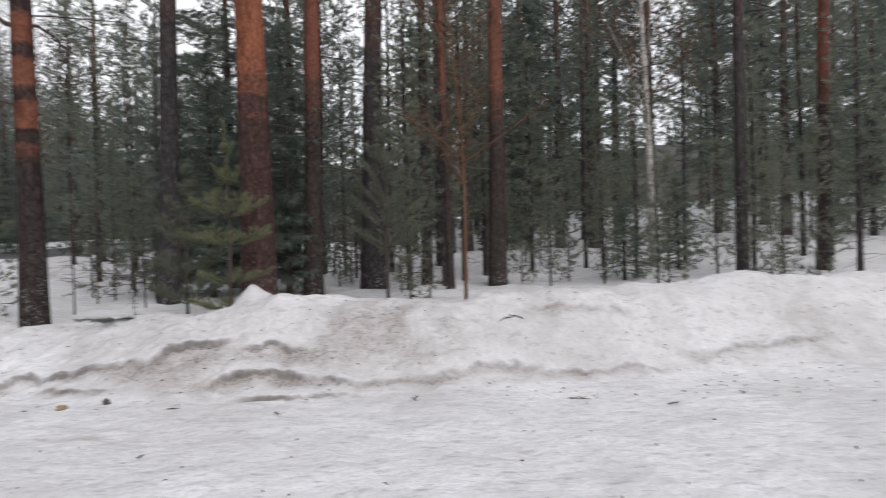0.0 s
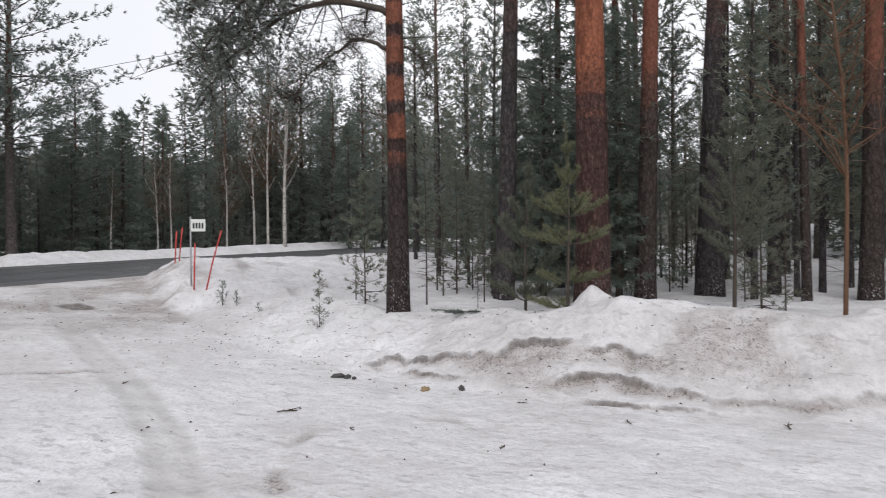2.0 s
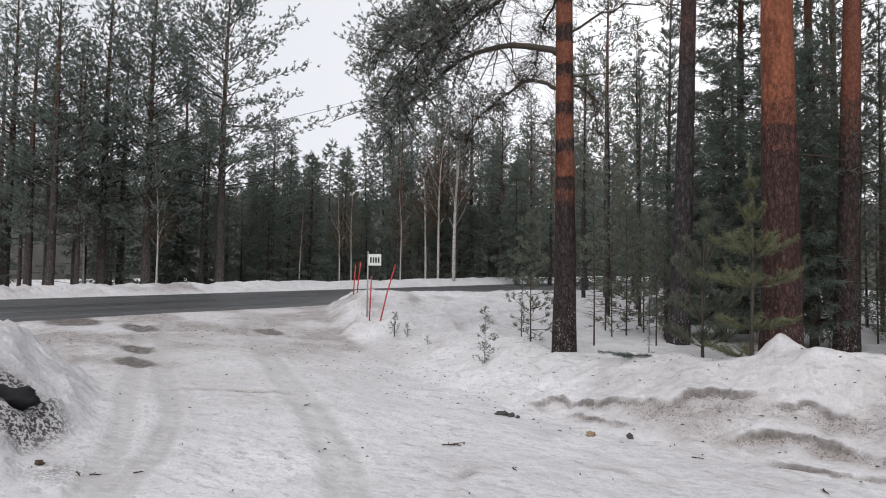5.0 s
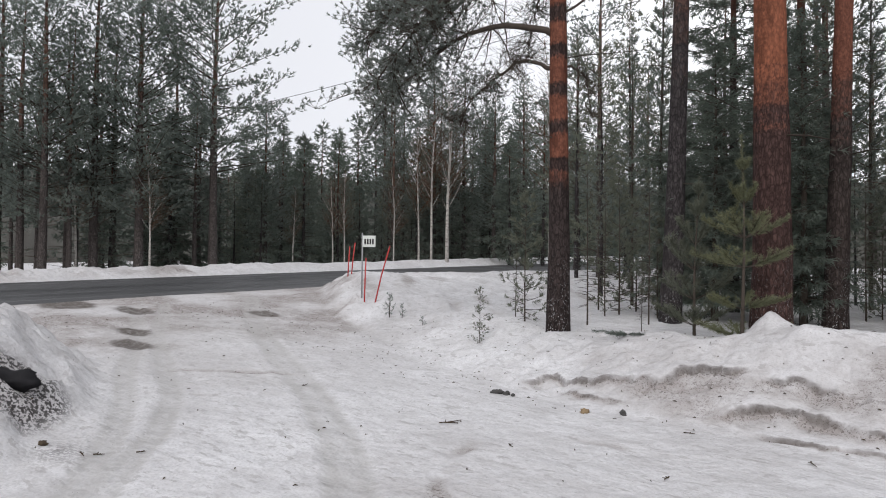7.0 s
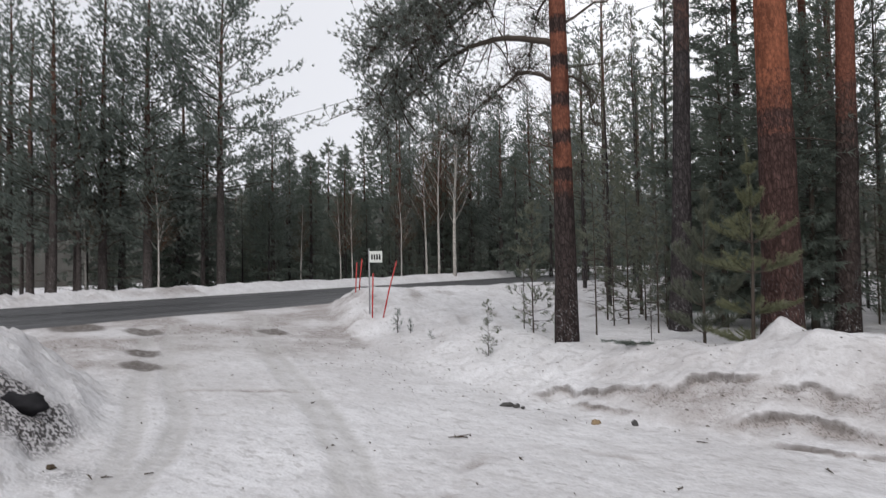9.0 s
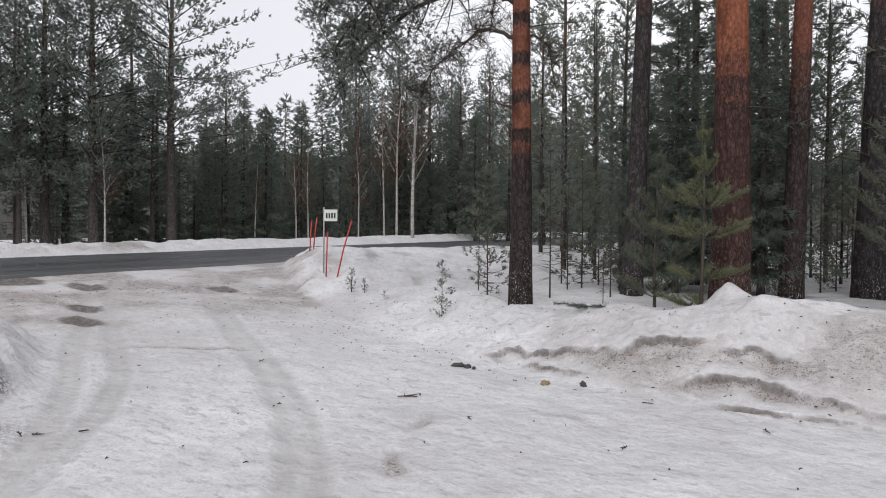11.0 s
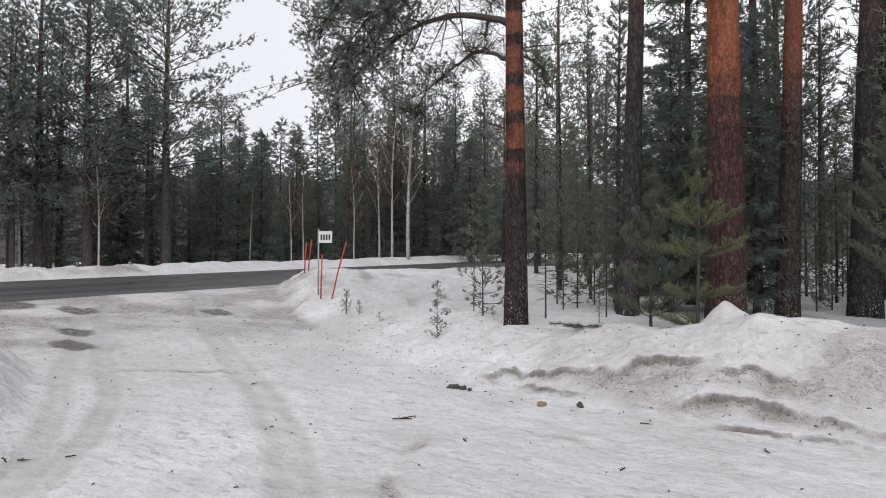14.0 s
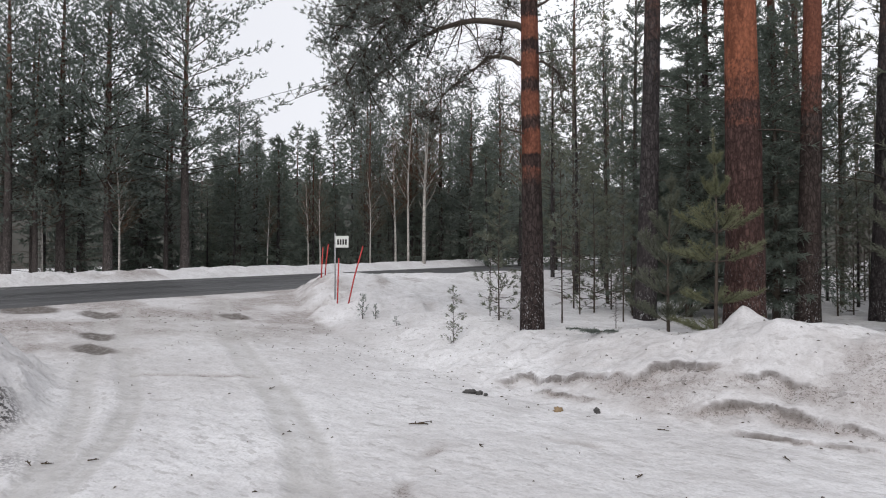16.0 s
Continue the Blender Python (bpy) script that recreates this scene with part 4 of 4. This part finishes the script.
for t, bearing, dist, size, turn in (
        (pines[0], 70.2, 29.0, 0.82, 0), (pines[1], 67.0, 30.0, 0.80, 80), (pines[2], 62.6, 31.0, 0.95, 30), (pines[3], 73.2, 27.5, 0.85, 60),
        (spruces[0], 31.3, 36.0, 1.0, 10), (spruces[1], 34.2, 36.0, 1.0, 10), (spruces[2], 28.3, 30.0, 1.0, 10),
        (pines_far[0], 75.0, 34.0, 0.9, 0), (pines_far[1], 72.0, 36.0, 0.9, 50), (pines_far[2], 68.0, 35.0, 0.9, 90), (pines_far[3], 26.0, 62.0, 1.1, 20),
        (spruces_far[0], 61.0, 36.0, 1.0, 0), (spruces_far[1], 57.0, 40.0, 1.0, 0), (spruces_far[2], 53.0, 40.0, 1.3, 0),
        (mids[0], -4.2, 12.8, 1.0, 0), (mids[1], 0.5, 11.6, 1.0, 0)):
    put(t, *polar(bearing, dist), turn, scale=size)
for t, bearing, dist, size in ((spruces[1], 17.6, 20.0, 0.8), (spruces_far[0], 50.6, 46.0, 1.05), (spruces_far[0], 49.2, 43.0, 0.95), (spruces_far[0], 47.6, 45.0, 1.1), (spruces_far[0], 46.0, 42.0, 1.1), (spruces_far[1], 52.0, 44.0, 1.2), (spruces_far[0], 64.6, 36.0, 1.0), (spruces_far[1], 63.0, 31.0, 1.0), (spruces_far[0], 69.5, 32.0, 0.9), (pines[0], -4.0, 19.0, 0.9), (pines[1], -8.5, 22.0, 1.0), (pines[2], -12.0, 18.5, 0.95), (pines[3], -15.0, 23.0, 1.0), (pines[0], -6.0, 27.0, 1.0), (pines[1], -19.5, 21.0, 0.95), (pines[0], -24.5, 23.0, 1.0), (pines[2], -29.5, 20.5, 1.0), (mids[0], -2.5, 12.2, 0.95), (mids[1], -6.0, 13.5, 1.1), (mids[0], 2.5, 14.5, 1.1), (mids[1], -10.0, 14.0, 0.8), (mids[0], -14.5, 15.0, 0.9),
                               (mids[1], -19.0, 13.0, 0.6), (mids[0], -22.5, 15.5, 0.9), (mids[1], -28.0, 13.0, 0.75), (mids[0], -31.0, 16.0, 1.0), (mids[1], -35.0, 13.5, 0.9),
                               (mids[0], 8.5, 15.5, 1.15), (mids[1], 26.5, 16.0, 1.0), (mids[0], 24.0, 19.0, 1.1), (mids[1], 28.5, 21.0, 1.2), (mids[0], 21.5, 17.0, 1.2),
                               (mids[1], -12.0, 11.5, 0.32), (mids[1], -16.5, 12.0, 0.36), (mids[1], -21.0, 11.5, 0.33), (mids[1], -25.5, 12.0, 0.4), (mids[1], -30.5, 11.0, 0.36), (mids[1], -8.0, 12.0, 0.3)):
    plant_copy(t, *polar(bearing, dist), bearing * 61 % 360, size)
rng = random.Random(5)
spots = []


def clear(x, y, gap):
    return all((x - a) ** 2 + (y - c) ** 2 > gap * gap for a, c in spots)


def scatter(count, x0, x1, y0, y1, gap, keep, kinds, smin, smax):
    made = tries = 0
    while made < count and tries < count * 40:
        tries += 1
        x, y = rng.uniform(x0, x1), rng.uniform(y0, y1)
        if not clear(x, y, gap) or not keep(x, y):
            continue
        spots.append((x, y))
        plant_copy(rng.choice(kinds), x, y, rng.uniform(0, 360), rng.uniform(smin, smax))
        made += 1


# beyond the road, low where the gap of sky is
scatter(9, -29.5, -25.5, -4, 17, 2.0, lambda x, y: True, pines + spruces[:1], 0.60, 0.74)
scatter(10, -40, -29.5, -6, 17, 1.8, lambda x, y: True, pines_far + spruces_far[:1], 0.62, 0.76)
scatter(16, -33, -25, 14, 30, 1.4, lambda x, y: y < -x - 2 and y > -0.75 * x - 6, spruces[:2], 0.62, 0.85)
scatter(26, -62, -33, 14, 40, 1.4, lambda x, y: y < -x - 2 and y > -0.75 * x - 6, pines_far[2:3] + spruces_far[:2] + spruces_far[:2], 0.62, 0.9)
scatter(26, -28, -24.5, 25, 58, 1.4, lambda x, y: y > -x - 2, pines + spruces + spruces[:1], 0.72, 1.0)
scatter(28, -46, -28, 26, 64, 1.4, lambda x, y: y > -x - 2, pines_far + spruces_far[:2], 0.75, 1.05)
scatter(14, -36, -24, 38, 64, 1.3, lambda x, y: True, spruces_far[:1] + spruces[:1], 1.1, 1.5)
scatter(12, -26, -24, 20, 60, 1.4, lambda x, y: True, spruces[1:], 0.6, 0.9)
scatter(10, -66, -39, -12, 24, 1.8, lambda x, y: True, spruces_far[:2] + pines_far[2:3], 0.8, 1.1)
# young growth under the roadside pines
scatter(6, -32, -25.0, -3, 17, 1.0, lambda x, y: True, spruces[:2] + mids, 0.7, 1.05)
scatter(14, -30, -24.8, 17, 40, 1.0, lambda x, y: True, spruces[1:] + mids, 0.7, 1.0)
# the wood between the road and the hill
scatter(18, -13, -3, 19, 40, 1.6, lambda x, y: True, pines + spruces, 0.6, 0.9)
scatter(23, -4, 22, 16, 24, 1.5, lambda x, y: not -0.17 * y < x < -0.08 * y, pines + pines + spruces[:2], 0.75, 1.05)
scatter(18, -4, 30, 24, 46, 1.6, lambda x, y: not -0.18 * y < x < -0.08 * y, pines_far + spruces_far[:2], 0.8, 1.05)
scatter(20, -4, 24, 12, 20, 1.3, lambda x, y: True, spruces[2:] + mids, 0.35, 0.7)
scatter(12, -24, 30, 46, 66, 2.0, lambda x, y: True, pines_far + spruces_far[:1], 0.9, 1.1)
scatter(16, 0, 28, 26, 44, 1.5, lambda x, y: True, spruces_far[:1] + spruces[:1], 1.2, 1.6)
# behind the camera
scatter(10, -10, 14, -26, -12, 3, lambda x, y: True, pines_far, 0.9, 1.1)

# ---- sign, stakes and cable ----
def stake(x, y, h, lean_x, lean_y, label, sink=0.15):
    root = new("snow_stake")
    b = Build()
    b.tube([(0, 0, -sink), (lean_x * 0.5 * h, lean_y * 0.5 * h, h * 0.5), (lean_x * h, lean_y * h, h)], [0.014, 0.014, 0.013], 8)
    under(b.object("rod", RED), root)
    c = Build()
    c.tube([(lean_x * h, lean_y * h, h), (lean_x * h, lean_y * h, h + 0.02)], [0.015, 0.010], 8)
    under(c.object("cap", RED), root)
    root.matrix_basis = pose(x, y, ground_z(x, y))
    return tagged(root, label, "snow stake", "red stakes")


RIGHT = Vector((math.cos(radians(37)), math.sin(radians(37)), 0))
for bearing, dist, h, lean, label in (
        (47.2, 12.9, 0.86, 0.03, "upright red plastic snow stake"), (46.4, 12.7, 1.10, 0.28, "leaning red plastic snow stake"),
        (48.6, 15.2, 0.72, 0.06, "short red snow stake by the sign"), (48.3, 15.4, 0.72, 0.12, "short leaning red snow stake by the sign")):
    stake(*polar(bearing, dist), h, RIGHT.x * lean, RIGHT.y * lean, label)


def number_sign():
    root = new("road_sign")
    b = Build()
    b.tube([(0, 0, -0.3), (0, 0, 1.34)], [0.016, 0.016], 10)
    under(b.object("post", STEEL), root, "thin galvanised steel post")
    bm = bmesh.new()
    bmesh.ops.create_cube(bm, size=1, matrix=Matrix.Translation((0.145, -0.022, 1.17)) @ Matrix.Diagonal((0.27, 0.006, 0.235, 1)))
    bmesh.ops.bevel(bm, geom=bm.edges[:], offset=0.002, segments=1, affect="EDGES")
    me = bpy.data.meshes.new("plate")
    bm.to_mesh(me)
    me.materials.append(PLATE)
    plate = under(new("plate", me), root, "white plate with four dark bars")
    for k in range(4):
        bm = bmesh.new()
        bmesh.ops.create_cube(bm, size=1, matrix=Matrix.Translation((0.145 + (k - 1.5) * 0.054, -0.027, 1.165)) @ Matrix.Diagonal((0.034, 0.003, 0.11, 1)))
        me = bpy.data.meshes.new("bar")
        bm.to_mesh(me)
        me.materials.append(INK)
        under(new("bar", me), plate)
    for zz in (1.10, 1.24):
        c = Build()
        c.tube([(0, -0.02, zz), (0, 0.02, zz)], [0.022, 0.022], 10)
        under(c.object("clamp", STEEL), root)
    return root


sign = number_sign()
sx, sy = polar(47.4, 13.45)
sign.matrix_basis = pose(sx, sy, ground_z(sx, sy), 0, 0, 34)
tagged(sign, "small white number plate on a steel post in the snow", "road sign")

cb = Build()
cb.tube([(-60 + 5 * i, 16.45 + 0.02 * i, 8.2 + 0.0012 * (5 * i - 38) ** 2) for i in range(18)], [0.009] * 18, 6)
tagged(cb.object("overhead_cable", CABLE), "thin black overhead cable crossing above the road", "cable")


# ---- small things on the snow ----
def lump(name, x, y, size, mat, label, seed, category, flat=0.7, sink=0.25):
    rng2 = random.Random(seed)
    bm = bmesh.new()
    bmesh.ops.create_icosphere(bm, subdivisions=3, radius=1)
    for v in bm.verts:
        k = 1 + 0.6 * noise.noise(v.co * 1.6 + Vector((seed, 0, 0))) + 0.4 * noise.noise(v.co * 4 + Vector((0, seed, 0)))
        v.co = Vector((v.co.x * size[0] * k, v.co.y * size[1] * k, v.co.z * size[2] * k))
    me = bpy.data.meshes.new(name)
    for fc in bm.faces:
        fc.smooth = True
    bm.to_mesh(me)
    me.materials.append(mat)
    ob = new(name, me)
    ob.matrix_basis = pose(x, y, ground_z(x, y) + size[2] * (1 - 2 * sink), 0, 0, rng2.uniform(0, 360))
    return tagged(ob, label, category)


lump("stone", -3.33, 6.41, (0.035, 0.03, 0.03), STONE, "small dark stone lying on the snow", 3, "stone")
lump("bark_chunk", -3.66, 6.25, (0.05, 0.04, 0.025), TAN, "pale tan chunk of bark on the snow", 4, "bark")
for k, (x, y, a) in enumerate(((-4.79, 6.35, 0.055), (-4.70, 6.40, 0.045), (-4.62, 6.40, 0.03))):
    lump("soil_clod", x, y, (a * 1.3, a * 0.8, a * 0.5), STONE, "dark soil clod at the foot of the bank", 5 + k, "soil clod")
lump("boulder", -6.82, 2.19, (0.20, 0.13, 0.085), SOIL, "black wet boulder melting out of the gritty snow bank", 21, "boulder", sink=0.5)
lump("bark_chunk", -5.97, 2.17, (0.018, 0.03, 0.022), LITTER, "dark brown piece of bark on the snow", 23, "bark")


def fir_sprig(x, y, turn):
    rng4 = random.Random(400)
    root = new("pine_sprig")
    wood, leaf = Build(), Build()
    for a, ln in ((0, 0.42), (35, 0.26), (-40, 0.24), (170, 0.2), (60, 0.18)):
        d = (math.cos(radians(turn + a)), math.sin(radians(turn + a)), 0.12)
        sp = bent((0, 0, 0.03), d, ln, -0.15, 4, rng4, 0.12)
        wood.tube(sp, [0.006, 0.005, 0.004, 0.003, 0.002], 4, False)
        brush(leaf, sp, 34, 0.05, 0.008, rng4, 0.1)
    under(wood.object("twig", TWIG), root)
    under(leaf.object("needles", NEEDLE, False), root)
    root.matrix_basis = pose(x, y, ground_z(x, y))
    return tagged(root, "broken green pine sprig lying on the snow", "pine sprig")


fir_sprig(-3.94, 7.86, 200)


def fallen_twig(x, y, length, seed):
    r2 = random.Random(seed)
    root = Build()
    z = ground_z(x, y)
    a = r2.uniform(0, 6.28)
    pts = [Vector((x, y, z + 0.012))]
    for i in range(4):
        a += r2.uniform(-0.4, 0.4)
        nx, ny = pts[-1].x + math.cos(a) * length / 4, pts[-1].y + math.sin(a) * length / 4
        pts.append(Vector((nx, ny, ground_z(nx, ny) + 0.012)))
    root.tube(pts, [0.006, 0.005, 0.0045, 0.004, 0.002], 5)
    for i in (1, 2):
        b2 = a + r2.choice((-1, 1)) * r2.uniform(0.5, 1.1)
        q = pts[i] + Vector((math.cos(b2), math.sin(b2), 0)) * length * r2.uniform(0.15, 0.4)
        root.tube([pts[i], q + Vector((0, 0, 0.01))], [0.005, 0.003], 4)
    return tagged(root.object("fallen_twig", LITTER), "broken bare twig lying on the snow", "twig", "fallen twigs")


for i, (x, y, ln) in enumerate(((-4.42, 4.90, 0.24), (-4.28, 5.0, 0.12), (-5.58, 2.37, 0.08), (-5.62, 2.30, 0.06), (-2.63, 6.11, 0.10), (-3.55, 4.75, 0.08), (-2.3, 4.9, 0.09), (-6.4, 4.9, 0.10), (-5.4, 2.6, 0.07), (-0.4, 6.2, 0.2), (1.0, 6.2, 0.2), (-1.6, 5.9, 0.12), (0.75, 7.4, 0.3), (1.8, 5.9, 0.15), (2.6, 6.2, 0.15))):
    fallen_twig(x, y, ln, 100 + i)

lit = Build()
r3 = random.Random(9)
bits = [(r3.uniform(-13, 7), r3.uniform(1.2, 8.6)) for _ in range(1900)]
bits = [q for q in bits if r3.random() < 0.16 + 0.84 * (q[1] > 6.2)]
for (x, y), z in zip(bits, ground_many([q[0] for q in bits], [q[1] for q in bits])):
    a, ln = r3.uniform(0, 6.28), r3.uniform(0.008, 0.045)
    dx, dy = math.cos(a) * ln, math.sin(a) * ln
    lit.tube([(x, y, z + 0.002), (x + dx * 0.5, y + dy * 0.5, z + 0.008), (x + dx, y + dy, z + 0.002)], [0.003, r3.uniform(0.003, 0.008), 0.002], 4, False)
tagged(lit.object("forest_litter", LITTER), "scattered needles, bark crumbs and cone scales", "litter", kind="stuff")
